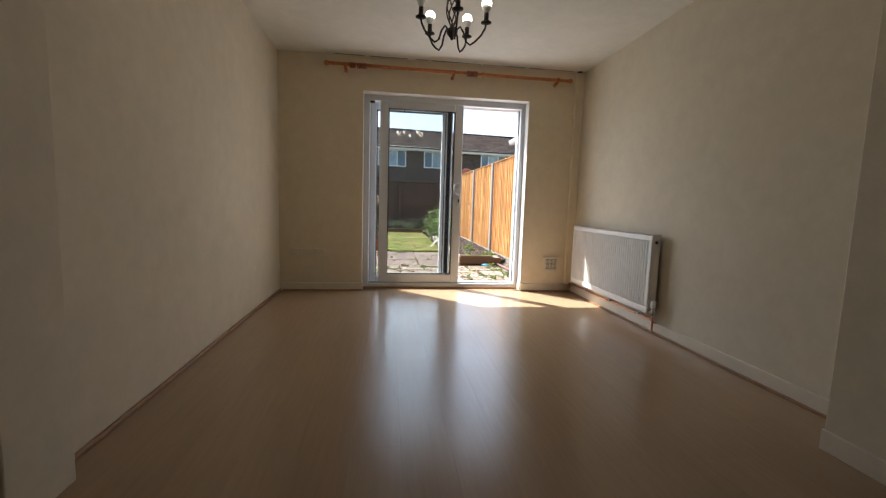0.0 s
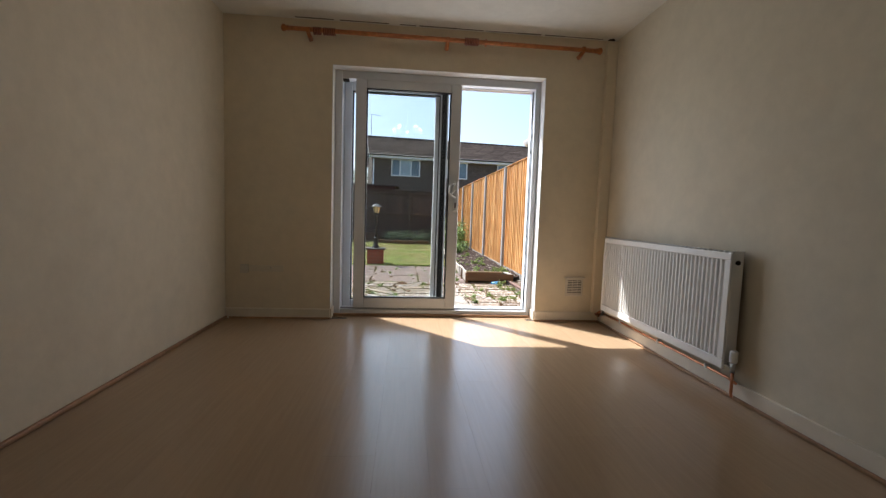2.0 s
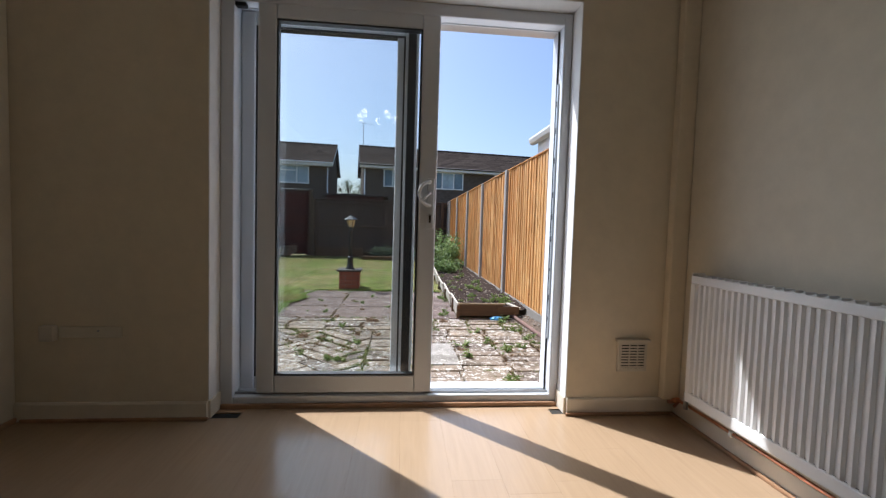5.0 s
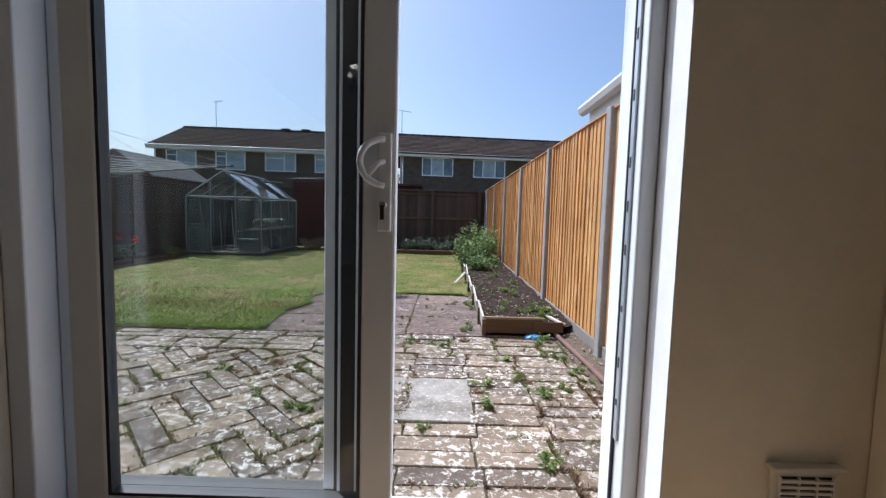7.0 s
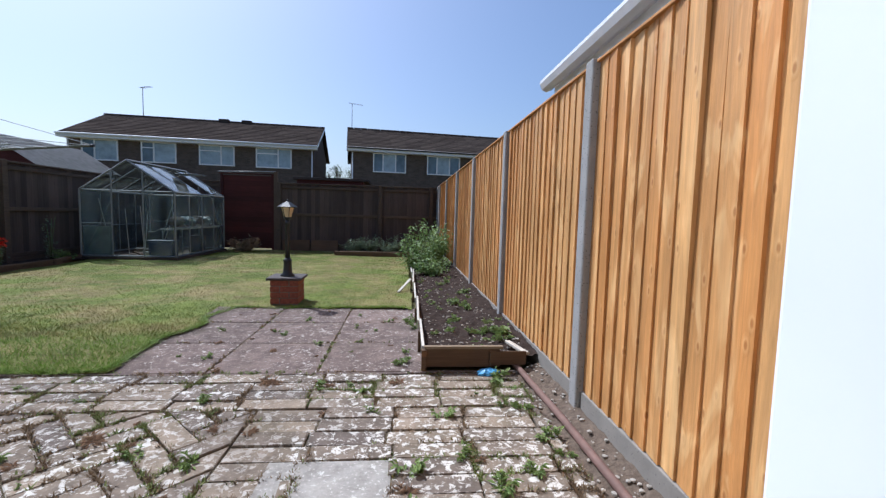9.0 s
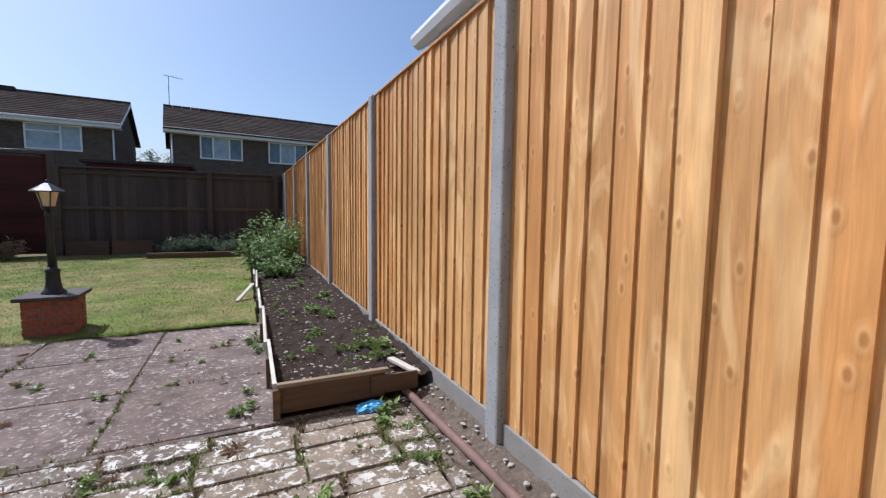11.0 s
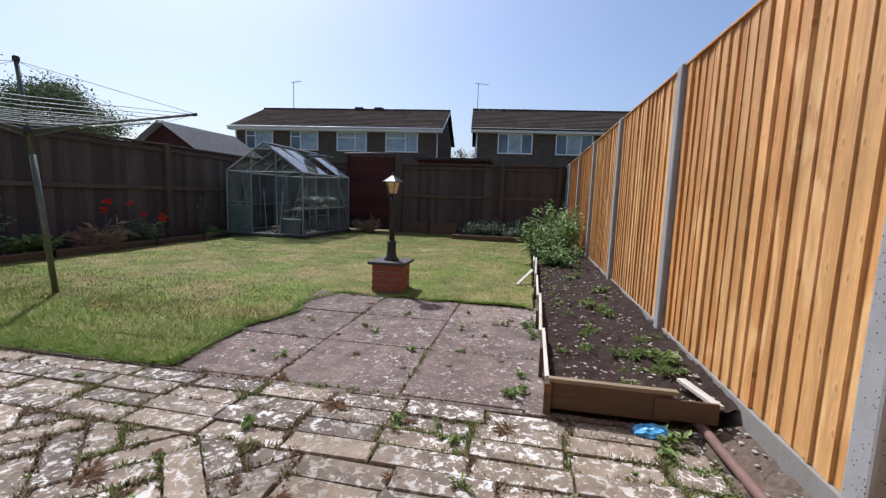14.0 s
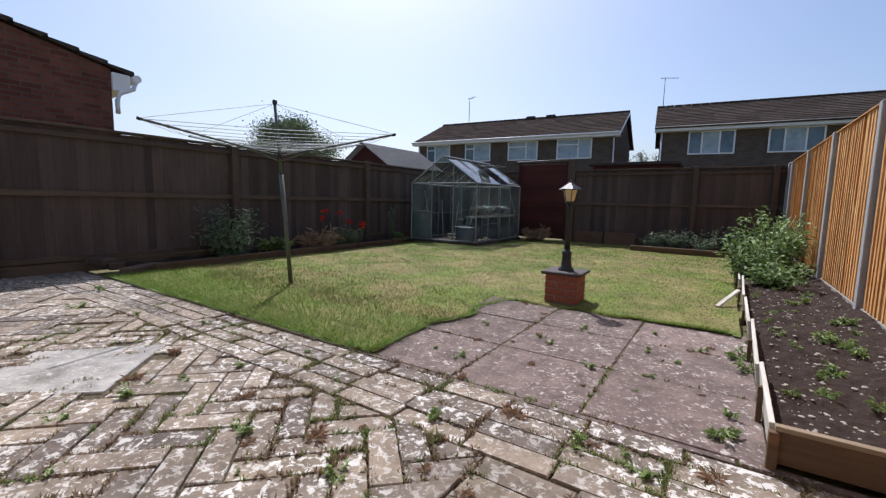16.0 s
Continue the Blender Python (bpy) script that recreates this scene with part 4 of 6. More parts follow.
# ---- lamp post on its brick plinth ----
lp = thing("garden_lamp", "black lantern post on a small red brick plinth", "garden lamp", at=(0.845, 5.33, G), turn=1)
pl = part("plinth_core", box(-0.16, 0.16, -0.16, 0.16, -0.03, 0.285), M_MORTAR, lp, "mortar core")
for kind, ln in (("stretcher", 0.215), ("half", 0.104)):
    b = box(-ln / 2, ln / 2, -0.05, 0.05, -0.0325, 0.0325, 0.007)
    bk = bpy.data.meshes.new("plinth_brick")
    b.to_mesh(bk)
    b.free()
    bk.materials.append(M_BRICK)
    for c in range(4):
        z = 0.038 + c * 0.073
        for s in range(4):
            side = 1 if (c + s) % 2 else -1
            u = side * (-0.058 if kind == "stretcher" else 0.112)
            d = 0.116 + (0.0 if kind == "stretcher" else 0.001)
            piece("brick", bk, pl, pose(0, 0, 0, 0, 0, 90 * s) @ pose(u, -d, z, rng.uniform(-0.8, 0.8), 0, rng.uniform(-0.8, 0.8)))
part("plinth_cap", box(-0.205, 0.205, -0.205, 0.205, 0.293, 0.325, 0.009), M_CAP, lp, "dark concrete cap")
part("post_base", lathe([(0.085, 0.325), (0.085, 0.335), (0.06, 0.36), (0.05, 0.42), (0.047, 0.5), (0.056, 0.515), (0.04, 0.53), (0.032, 0.55)], 14), M_BLACK, lp, "flared cast base")
part("post_shaft", lathe([(0.032, 0.55), (0.028, 0.75), (0.026, 0.96), (0.035, 0.97), (0.024, 0.99), (0.02, 1.02)], 14), M_BLACK, lp)
lan = part("lantern_frame", lathe([(0.03, 1.02), (0.052, 1.04), (0.05, 1.05)], 6, smooth=False), M_BLACK, lp)
part("lantern_glass", lathe([(0.046, 1.05), (0.078, 1.175)], 6, smooth=False), M_AMBER, lan, "yellowed lantern glass")
for k in range(6):
    a = math.pi * k / 3
    part("glazing_bar", rod((0.048 * math.cos(a), 0.048 * math.sin(a), 1.05), (0.08 * math.cos(a), 0.08 * math.sin(a), 1.176), 0.004, n=5), M_BLACK, lan)
part("lantern_roof", lathe([(0.118, 1.168), (0.122, 1.175), (0.06, 1.215), (0.03, 1.235), (0.02, 1.24)], 6, smooth=False), M_BLACK, lan, "dark sloping cap")
part("finial", lathe([(0.02, 1.235), (0.008, 1.245), (0.012, 1.256), (0.003, 1.27)], 8), M_BLACK, lan)

# ---- rotary clothes line ----
cl = thing("rotary_clothes_line", "grey-green rotary washing line standing open on the lawn", "clothes line", at=(-2.06, 4.07, G), turn=0)
T = Vector((-0.075, -0.115, 2.08))
part("pole", rod((0, 0, -0.05), T * 0.62, 0.025, n=12), M_GALV, cl)
part("upper_pole", rod(T * 0.62, T, 0.017, n=12), M_GALV, cl)
part("top_cap", lathe([(0.02, -0.01), (0.026, 0.0), (0.026, 0.035), (0.012, 0.045)], 12, T), M_BLACK, cl)
hub = T * 0.72
part("hub", rod(hub - Vector((0, 0, 0.03)), hub + Vector((0, 0, 0.03)), 0.032, n=12), M_BLACK, cl)
tips = []
for k in range(4):
    a = radians(9.6 + 90 * k)
    tip = hub + Vector((1.53 * math.cos(a), 1.53 * math.sin(a), 0.235 - 0.07 * math.cos(a) + 0.075 * math.sin(a)))
    tips.append(tip)
    arm = part("arm", rod(hub, tip, 0.011, n=8), M_GALV, cl)
    part("strut", rod(T * 0.69, hub.lerp(tip, 0.3), 0.006, n=6), M_GALV, arm)
    part("tip_cap", rod(tip.lerp(hub, 0.02), tip, 0.014, n=8), M_BLACK, arm)
for ringi in range(7):
    u = 0.34 + 0.108 * ringi
    for k in range(4):
        a, b = hub.lerp(tips[k], u), hub.lerp(tips[(k + 1) % 4], u)
        mid = (a + b) / 2 - Vector((0, 0, 0.02))
        part("cord", tube([a, mid, b], 0.0028, 4), M_CORD, cl)
for tip in tips:
    part("stay_cord", rod(T, tip, 0.0028, n=4), M_CORD, cl)

# ---- greenhouse ----
gh = thing("greenhouse", "aluminium framed glass greenhouse with hazy whitish panes", "greenhouse")
X0, X1, GY0, GY1, EZ, RZ = -4.46, -2.58, 9.50, 11.95, 1.31, 1.95
XM = (X0 + X1) / 2


def bar(a, b, r=0.016):
    part("frame_bar", rod(a, b, r, n=4), M_ALU, gh)


for x in (X0, X1):
    bar((x, GY0, EZ), (x, GY1, EZ), 0.022)
    bar((x, GY0, G + 0.08), (x, GY1, G + 0.08), 0.022)
    for i in range(5):
        y = GY0 + (GY1 - GY0) * i / 4
        bar((x, y, G + 0.08), (x, y, EZ), 0.022 if i in (0, 4) else 0.012)
        bar((x, y, EZ), (XM, y, RZ), 0.02 if i in (0, 4) else 0.012)
    bar((x, GY0, 0.55), (x, GY1, 0.55), 0.008)
bar((XM, GY0, RZ), (XM, GY1, RZ), 0.024)
for y in (GY0, GY1):
    bar((X0, y, G + 0.08), (X1, y, G + 0.08), 0.02)
    bar((X0, y, EZ), (X1, y, EZ), 0.014)
    for u in (0.33, 0.66):
        x = X0 + (X1 - X0) * u
        bar((x, y, G + 0.08), (x, y, EZ + (RZ - EZ) * 0.66), 0.017)
    bar((X0, y, 0.62), (X0 + 0.62, y, 0.62), 0.01)
bar((X0 + 0.05, GY0 + 0.03, 0.0), (X0 + 0.6, GY0 + 0.03, 1.1), 0.01)
bar((X1, GY0 + 0.05, EZ - 0.05), (X1 - 0.3, GY0 + 0.05, 0.3), 0.009)
bar((X1, GY1 - 0.7, EZ - 0.05), (X1, GY1 - 0.05, 0.2), 0.009)


def gpane(quad):
    bm = bmesh.new()
    q = [Vector(v) for v in quad]
    n = (q[1] - q[0]).cross(q[3] - q[0]).normalized() * 0.003
    a = [bm.verts.new(v) for v in q]
    b = [bm.verts.new(v + n) for v in q]
    bm.faces.new(a[::-1])
    bm.faces.new(b)
    for i in range(4):
        bm.faces.new((a[i], a[(i + 1) % 4], b[(i + 1) % 4], b[i]))
    p = part("pane", bm, M_GH_GLASS, gh)
    return p


for i in range(4):
    ya, yb = (GY0 + (GY1 - GY0) * (i + k) / 4 for k in (0.02, 0.98))
    for x in (X0, X1):
        gpane([(x, ya, G + 0.1), (x, yb, G + 0.1), (x, yb, 0.545), (x, ya, 0.545)])
        gpane([(x, ya, 0.555), (x, yb, 0.555), (x, yb, EZ - 0.02), (x, ya, EZ - 0.02)])
        if not (i == 2 and x == X1):
            gpane([(x, ya, EZ + 0.02), (x, yb, EZ + 0.02), (XM, yb, RZ - 0.02), (XM, ya, RZ - 0.02)])
for u in (0.0, 0.33, 0.66):
    xa, xb = X0 + (X1 - X0) * (u + 0.01), X0 + (X1 - X0) * (u + 0.32)
    for y in (GY0, GY1):
        if y == GY0 and u == 0.33:
            continue
        gpane([(xa, y, G + 0.1), (xb, y, G + 0.1), (xb, y, EZ - 0.02), (xa, y, EZ - 0.02)])
part("roof_vent", box(X1 - 0.62, X1 - 0.12, GY0 + 1.25, GY0 + 1.75, RZ - 0.16, RZ - 0.14, 0.004), M_ALU, gh, "open roof vent frame")
part("base", box(X0 - 0.05, X1 + 0.06, GY0 - 0.05, GY1 + 0.04, G - 0.02, G + 0.06, 0.01), M_OLDRAIL, gh, "dark timber base")
shelf = thing("greenhouse_staging", "slatted staging bench inside the greenhouse", "staging")
for i in range(5):
    part("slat", box(X1 - 0.12 - 0.1 * i, X1 - 0.05 - 0.1 * i, GY0 + 0.4, GY1 - 0.1, 0.5, 0.52), M_PALEWOOD, shelf)
for x in (X1 - 0.5, X1 - 0.08):
    for y in (GY0 + 0.45, GY1 - 0.15):
        part("leg", rod((x, y, G + 0.06), (x, y, 0.5), 0.012, n=6), M_ALU, shelf)
tub = thing("storage_tub", "dark blue plastic tub inside the greenhouse", "tub")
part("tub_body", box(X1 - 0.62, X1 - 0.12, GY0 + 0.1, GY0 + 0.36, G + 0.06, 0.24, 0.03), M_BLUE, tub)
part("tub_rim", box(X1 - 0.64, X1 - 0.10, GY0 + 0.08, GY0 + 0.38, 0.24, 0.27, 0.01), M_BLUE, tub)
rng = random.Random(31)
for i in range(5):
    o = tagged(part("scrap_timber", box(-0.03, 0.03, -0.4, 0.4, 0, 0.03, 0.004), M_PALEWOOD if i % 2 else M_BEDWOOD, None), "odd length of scrap timber lying in the greenhouse", "timber", "scrap timber")
    o.matrix_basis = pose(X0 + 0.7 + 0.13 * i, GY0 + 0.7, G + 0.062 + 0.035 * i, 0, 0, rng.uniform(40, 120))
for i in range(3):
    o = tagged(part("seed_tray", box(-0.16, 0.16, -0.1, 0.1, 0, 0.07, 0.01), M_STONE if i else M_CLAY, None), "old seed tray on the staging bench", "seed tray", "seed trays")
    o.matrix_basis = pose(X1 - 0.28, GY0 + 0.8 + 0.5 * i, 0.521, 0, 0, rng.uniform(-10, 10))

sheet = tagged(part("plastic_sheet", box(X0 + 0.03, X0 + 0.6, GY0 + 0.03, GY0 + 0.042, G + 0.09, 0.55, 0.003), M_SHEET, None), "pale green corrugated plastic sheet inside the greenhouse", "plastic sheet")
for i, (x, y, z, w, h) in enumerate(((X0 + 0.45, GY1 - 0.5, G + 0.061, 0.34, 0.42), (X0 + 0.9, GY1 - 0.6, G + 0.061, 0.30, 0.30), (X1 - 0.35, GY1 - 0.75, G + 0.061, 0.26, 0.36), (XM, GY0 + 1.5, G + 0.061, 0.32, 0.5))):
    cr = thing("plant_crate", "dark plastic crate of odds and ends in the greenhouse", "crate", "greenhouse crates", at=(x, y, z), turn=rng.uniform(-20, 20))
    part("crate_body", box(-w / 2, w / 2, -0.2, 0.2, 0, h, 0.015), M_BLACK, cr)
    part("crate_rim", box(-w / 2 - 0.012, w / 2 + 0.012, -0.212, 0.212, h, h + 0.03, 0.006), M_BLACK, cr)
for i in range(4):
    sack = bmesh.new()
    bmesh.ops.create_icosphere(sack, subdivisions=3, radius=1)
    for v in sack.verts:
        v.co = Vector((v.co.x * 0.17, v.co.y * 0.26, (v.co.z + 1) * 0.11)) + 0.05 * noise.noise_vector(v.co * 2 + Vector((i, 0, 0)))
    o = tagged(part("compost_sack", sack, M_SHEET if i % 2 else M_OLDRAIL, None), "crumpled dull sack on the greenhouse staging", "sack", "greenhouse sacks")
    o.matrix_basis = pose(X1 - 0.3, GY0 + 0.62 + 0.46 * i, 0.56, 0, 0, rng.uniform(-30, 30))
for i in range(6):
    o = tagged(part("garden_cane", rod((0, 0, 0), (rng.uniform(-0.25, 0.25), rng.uniform(-0.1, 0.3), rng.uniform(0.9, 1.25)), 0.008, n=5), M_PALEWOOD, None), "bamboo cane leaning inside the greenhouse", "cane", "garden canes")
    o.matrix_basis = pose(X0 + 0.3 + 0.22 * i, GY0 + 0.5 + 0.2 * (i % 3), G + 0.06)

# ---- borders and their timbers ----
side_soil = grid(-4.9, -4.18, 3.35, 9.4, 20, 120, lambda x, y: G + 0.05 + 0.03 * noise.noise((x * 4, y * 4, 7)) + 0.02 * noise.noise((x * 14, y * 14, 1)))
setting("side_border", side_soil, M_SOIL, "dark soil border under the side fence", "flower bed")
back_soil = grid(0.55, 2.42, 11.15, 12.44, 30, 24, lambda x, y: G + 0.07 + 0.04 * noise.noise((x * 4, y * 4, 8)) + 0.02 * noise.noise((x * 14, y * 14, 3)))
setting("back_border", back_soil, M_SOIL, "dark soil border under the back fence", "flower bed")
edge_sleeper = [((-4.12, 3.45), (-4.22, 5.6)), ((-4.22, 5.65), (-4.24, 7.3)), ((-4.24, 7.35), (-4.22, 8.4)), ((-4.2, 8.45), (-4.42, 9.4))]
for a, b in edge_sleeper:
    ln = math.dist(a, b)
    o = tagged(part("border_timber", box(-0.04, 0.04, 0, ln, -0.02, 0.11, 0.012), M_BEDWOOD, None), "low brown timber edging the flower bed", "edging timber", "border timbers")
    o.matrix_basis = pose(a[0], a[1], G, 0, 0, math.degrees(math.atan2(b[1] - a[1], b[0] - a[0])) - 90)
o = tagged(part("border_timber", box(0.5, 2.4, 11.08, 11.15, G - 0.02, G + 0.13, 0.012), M_BEDWOOD, None), "low brown timber edging the back flower bed", "edging timber", "border timbers")
for i, (x, y, a) in enumerate(((-4.22, 3.35, 30), (-4.5, 3.15, 75), (-4.55, 3.05, 100))):
    o = tagged(part("sleeper_offcut", box(-0.09, 0.09, -0.28 + 0.08 * i, 0.28, 0, 0.09, 0.012), M_OLDRAIL, None), "dark timber offcut lying by the fence", "timber", "timber offcuts")
    o.matrix_basis = pose(x, y, G + 0.005 + 0.045 * i, 0, 0, a)
for i, x in enumerate((-1.15, -0.35)):
    o = tagged(part("lean_board", box(0, 0.75, 0, 0.02, 0, 0.32, 0.004), M_BEDWOOD, None), "low brown board leaning at the back fence foot", "board")
    o.matrix_basis = pose(x, 12.33, G, -6, 0, 0)


# ---- plants ----
def foliage(rand, n, spread, height, size, narrow=0.45, droop=0.3, low=0.1):
    """Many small bent leaves round a centre at the origin."""
    vs, fs = [], []
    sprigs = []
    for i in range(max(3, n // 26)):
        a = rand.uniform(0, 6.283)
        sprigs.append((a, spread * math.sqrt(rand.random()) * rand.uniform(0.5, 1.1), height * rand.uniform(0.35, 1.05)))
    for i in range(n):
        a, r, top = rand.choice(sprigs)
        u = low + (1 - low) * rand.random()
        c = Vector((r * math.cos(a) * (0.3 + 0.7 * u), r * math.sin(a) * (0.3 + 0.7 * u), top * u))
        c += Vector((rand.gauss(0, 1), rand.gauss(0, 1), rand.gauss(0, 0.6))) * spread * 0.1
        c.z = max(c.z, 0.005)
        a += rand.uniform(-1.5, 1.5)
        d = Vector((math.cos(a) + rand.uniform(-0.9, 0.9), math.sin(a) + rand.uniform(-0.9, 0.9), rand.uniform(-droop, 0.9))).normalized()
        side = d.cross(Vector((rand.uniform(-0.4, 0.4), rand.uniform(-0.4, 0.4), 1))).normalized()
        s = size * rand.uniform(0.55, 1.25)
        up = side.cross(d) * s * 0.12
        k = len(vs)
        vs += [c, c + d * s * 0.5 + side * s * narrow * 0.5 + up, c + d * s - up, c + d * s * 0.5 - side * s * narrow * 0.5 + up]
        fs += [(k, k + 1, k + 2), (k, k + 2, k + 3)]
    me = bpy.data.meshes.new("foliage")
    me.from_pydata([tuple(v) for v in vs], [], fs)
    return me


def stems(rand, n, spread, height, r):
    bm = bmesh.new()
    for i in range(n):
        a, k = rand.uniform(0, 6.283), rand.uniform(0.2, 0.95)
        e = Vector((spread * k * math.cos(a), spread * k * math.sin(a), height * rand.uniform(0.6, 0.98)))
        tube([(e.x * 0.08, e.y * 0.08, -0.03), (e.x * 0.45, e.y * 0.45, e.z * 0.55), e], r, 4, bm)
    return bm


def plant(name, label, category, at, spread, height, n, size, mat, seed, narrow=0.45, group="", stem=12, low=0.1, droop=0.3):
    rand = random.Random(seed)
    p = thing(name, label, category, group, at=at)
    me = foliage(rand, n, spread, height, size, narrow, droop, low)
    me.materials.append(mat)
    piece("leaves", me, p)
    if stem:
        part("branchwork", stems(rand, stem, spread * 0.8, height, 0.004 + 0.004 * height), M_STEM, p)
    return p


plant("rose_bush", "loose green shrub at the end of the raised bed", "shrub", (2.80, 8.6, G + 0.1), 0.58, 0.86, 1500, 0.085, M_LEAF, 1, 0.62, stem=12, low=0.0, droop=0.7)
plant("shrub", "leggy green shrub beside the new fence", "shrub", (2.55, 7.9, G + 0.1), 0.46, 0.55, 800, 0.075, M_LEAF, 2, 0.62, stem=9, low=0.0, droop=0.7)
plant("shrub", "tall wispy green shrub beside the new fence", "shrub", (3.0, 9.6, G + 0.1), 0.42, 0.84, 800, 0.08, M_LEAF, 3, 0.6, stem=10, droop=0.7)
plant("shrub", "low green shrub in the raised bed", "shrub", (2.75, 7.2, G + 0.1), 0.40, 0.30, 900, 0.065, M_LEAF, 4, 0.6, droop=0.6)
for i, (x, y, s, h) in enumerate(((0.95, 11.6, 0.38, 0.34), (1.4, 11.7, 0.45, 0.42), (1.9, 11.55, 0.42, 0.33), (2.25, 11.8, 0.45, 0.5))):
    plant("border_plant", "grey-green spreading plant in the back border", "plant", (x, y, G + 0.06), s, h, 700, 0.07, M_LEAF_GREY, 40 + i, group="back border plants", stem=6)
plant("shrub", "bushy grey-green shrub by the dark fence", "shrub", (-4.55, 4.75, G + 0.04), 0.52, 0.82, 1500, 0.10, M_LEAF_GREY, 5, 0.34, stem=14, low=0.0, droop=0.6)
plant("leafy_plant", "bright broad-leaved green plant in the border", "plant", (-4.5, 5.55, G + 0.04), 0.3, 0.26, 240, 0.13, M_LEAF_BRIGHT, 6, 0.7, stem=5)
plant("dry_plant", "dry pinkish spiky plant in the border", "plant", (-4.5, 6.55, G + 0.04), 0.4, 0.36, 420, 0.2, M_LEAF_PINK, 7, 0.1, stem=6)
plant("poppy_leaves", "grey-green poppy clump in the border", "plant", (-4.55, 7.3, G + 0.04), 0.42, 0.36, 800, 0.09, M_LEAF_GREY, 8, 0.3)
plant("spire_plant", "thin pale flowering spire near the greenhouse", "plant", (-4.6, 8.9, G + 0.04), 0.13, 0.9, 160, 0.05, M_LEAF_GREY, 9, 0.6, stem=4)
plant("border_plant", "low green plant by the greenhouse", "plant", (-4.45, 9.0, G + 0.04), 0.25, 0.2, 260, 0.07, M_LEAF, 10, stem=4)
plant("dead_heap", "heap of dead prunings beside the greenhouse", "prunings", (-2.1, 11.9, G), 0.42, 0.42, 700, 0.12, M_LEAF_PINK, 11, 0.12, stem=12)
rng = random.Random(51)
for x, y, h in ((-4.62, 6.75, 0.72), (-4.5, 7.05, 0.70), (-4.55, 7.4, 0.5), (-4.42, 7.65, 0.47), (-4.5, 7.75, 0.42), (-4.35, 7.55, 0.40), (-4.6, 6.7, 0.6)):
    pp = thing("poppy", "red poppy flower on a thin stem", "flower", "red poppies", at=(x, y, G + 0.04))
    part("stem", tube([(0, 0, -0.02), (0.02, 0.01, h * 0.5), (0.03, 0, h)], 0.004, 5), M_STEM, pp)
    me = foliage(rng, 16, 0.045, 0.06, 0.075, 0.9, 0.6, 0.0)
    me.materials.append(M_PETAL)
    piece("petals", me, pp, pose(0.03, 0, h - 0.02))
# weeds between pavers and in the bed
rng = random.Random(61)
WEEDS = []
for k in range(5):
    me = foliage(random.Random(70 + k), 46 + 14 * k, 0.055 + 0.012 * k, 0.06 + 0.012 * k, 0.045, 0.3 if k % 2 else 0.5, 0.5, 0.0)
    me.materials.append(M_LEAF_BRIGHT)
    WEEDS.append(me)
me = foliage(random.Random(79), 70, 0.085, 0.05, 0.07, 0.07, 0.7, 0.0)
me.materials.append(M_LEAF_PINK)
WEEDS.append(me)


def weed(x, y, z, k, s, label):
    o = new("weed", WEEDS[k])
    o.matrix_basis = pose(x, y, z, 0, 0, rng.uniform(0, 360)) @ Matrix.Scale(s * 0.56, 4)
    tagged(o, label, "weed", "weeds")


for x, y, k, s in ((2.26, 3.12, 3, 1.7), (2.3, 3.35, 1, 1.2), (2.92, 2.74, 4, 1.6), (2.98, 2.35, 3, 1.4), (1.42, 2.72, 5, 1.6), (1.75, 2.66, 2, 1.2), (2.25, 2.72, 5, 1.4), (2.0, 2.6, 2, 1.0),
                   (2.30, 1.75, 2, 1.5), (2.29, 1.6, 5, 1.2), (2.31, 1.45, 2, 1.5), (2.68, 1.62, 3, 1.7), (2.55, 1.86, 1, 1.4), (2.85, 1.72, 3, 1.3), (2.52, 0.85, 3, 1.6), (1.95, 1.12, 1, 1.3), (2.5, 2.25, 2, 1.4), (2.1, 2.3, 1, 1.2),
                   (3.0, 2.0, 4, 1.3), (3.05, 1.85, 3, 1.1), (2.38, 4.1, 1, 1.7), (2.36, 4.35, 3, 1.9), (1.55, 3.6, 2, 0.9), (1.2, 3.9, 1, 0.8), (0.8, 3.25, 2, 1.0), (1.9, 3.65, 1, 0.8), (1.3, 4.4, 2, 1.0), (0.6, 4.0, 1, 1.0),
                   (1.1, 2.5, 3, 1.2), (0.8, 2.05, 5, 1.5), (0.5, 1.9, 2, 1.2), (1.35, 1.85, 3, 1.3), (0.2, 2.1, 5, 1.2), (-0.3, 1.75, 2, 1.4), (-0.5, 1.85, 5, 1.4), (-0.2, 2.3, 2, 1.0), (-0.75, 2.2, 5, 1.3), (-0.9, 1.3, 3, 1.5), (-1.6, 1.2, 2, 1.4),
                   (0.9, 1.5, 1, 1.4), (1.2, 1.35, 3, 1.6), (1.5, 2.1, 5, 1.1), (-1.9, 2.4, 1, 1.2), (-2.6, 2.2, 2, 1.4), (-3.3, 2.6, 1, 1.6), (-3.9, 1.6, 3, 1.8), (-2.4, 1.3, 5, 1.3), (-1.2, 2.62, 1, 1.1), (1.85, 2.3, 5, 0.9), (1.05, 1.95, 2, 1.0)):
    weed(x, y, G - 0.008, k, s, "small weed growing from a paving joint")
for i in range(95):
    x, y = rng.uniform(-1.6, 3.0), rng.uniform(0.9, 4.9)
    if y > 2.9 and not 0.25 < x < 2.4 or 1.6 < x < 2.28 and 1.2 < y < 1.9:
        continue
    weed(x, y, G - 0.008, rng.choice((0, 1, 2, 5, 5)), rng.uniform(0.4, 0.95), "tiny dry weed in a paving joint")
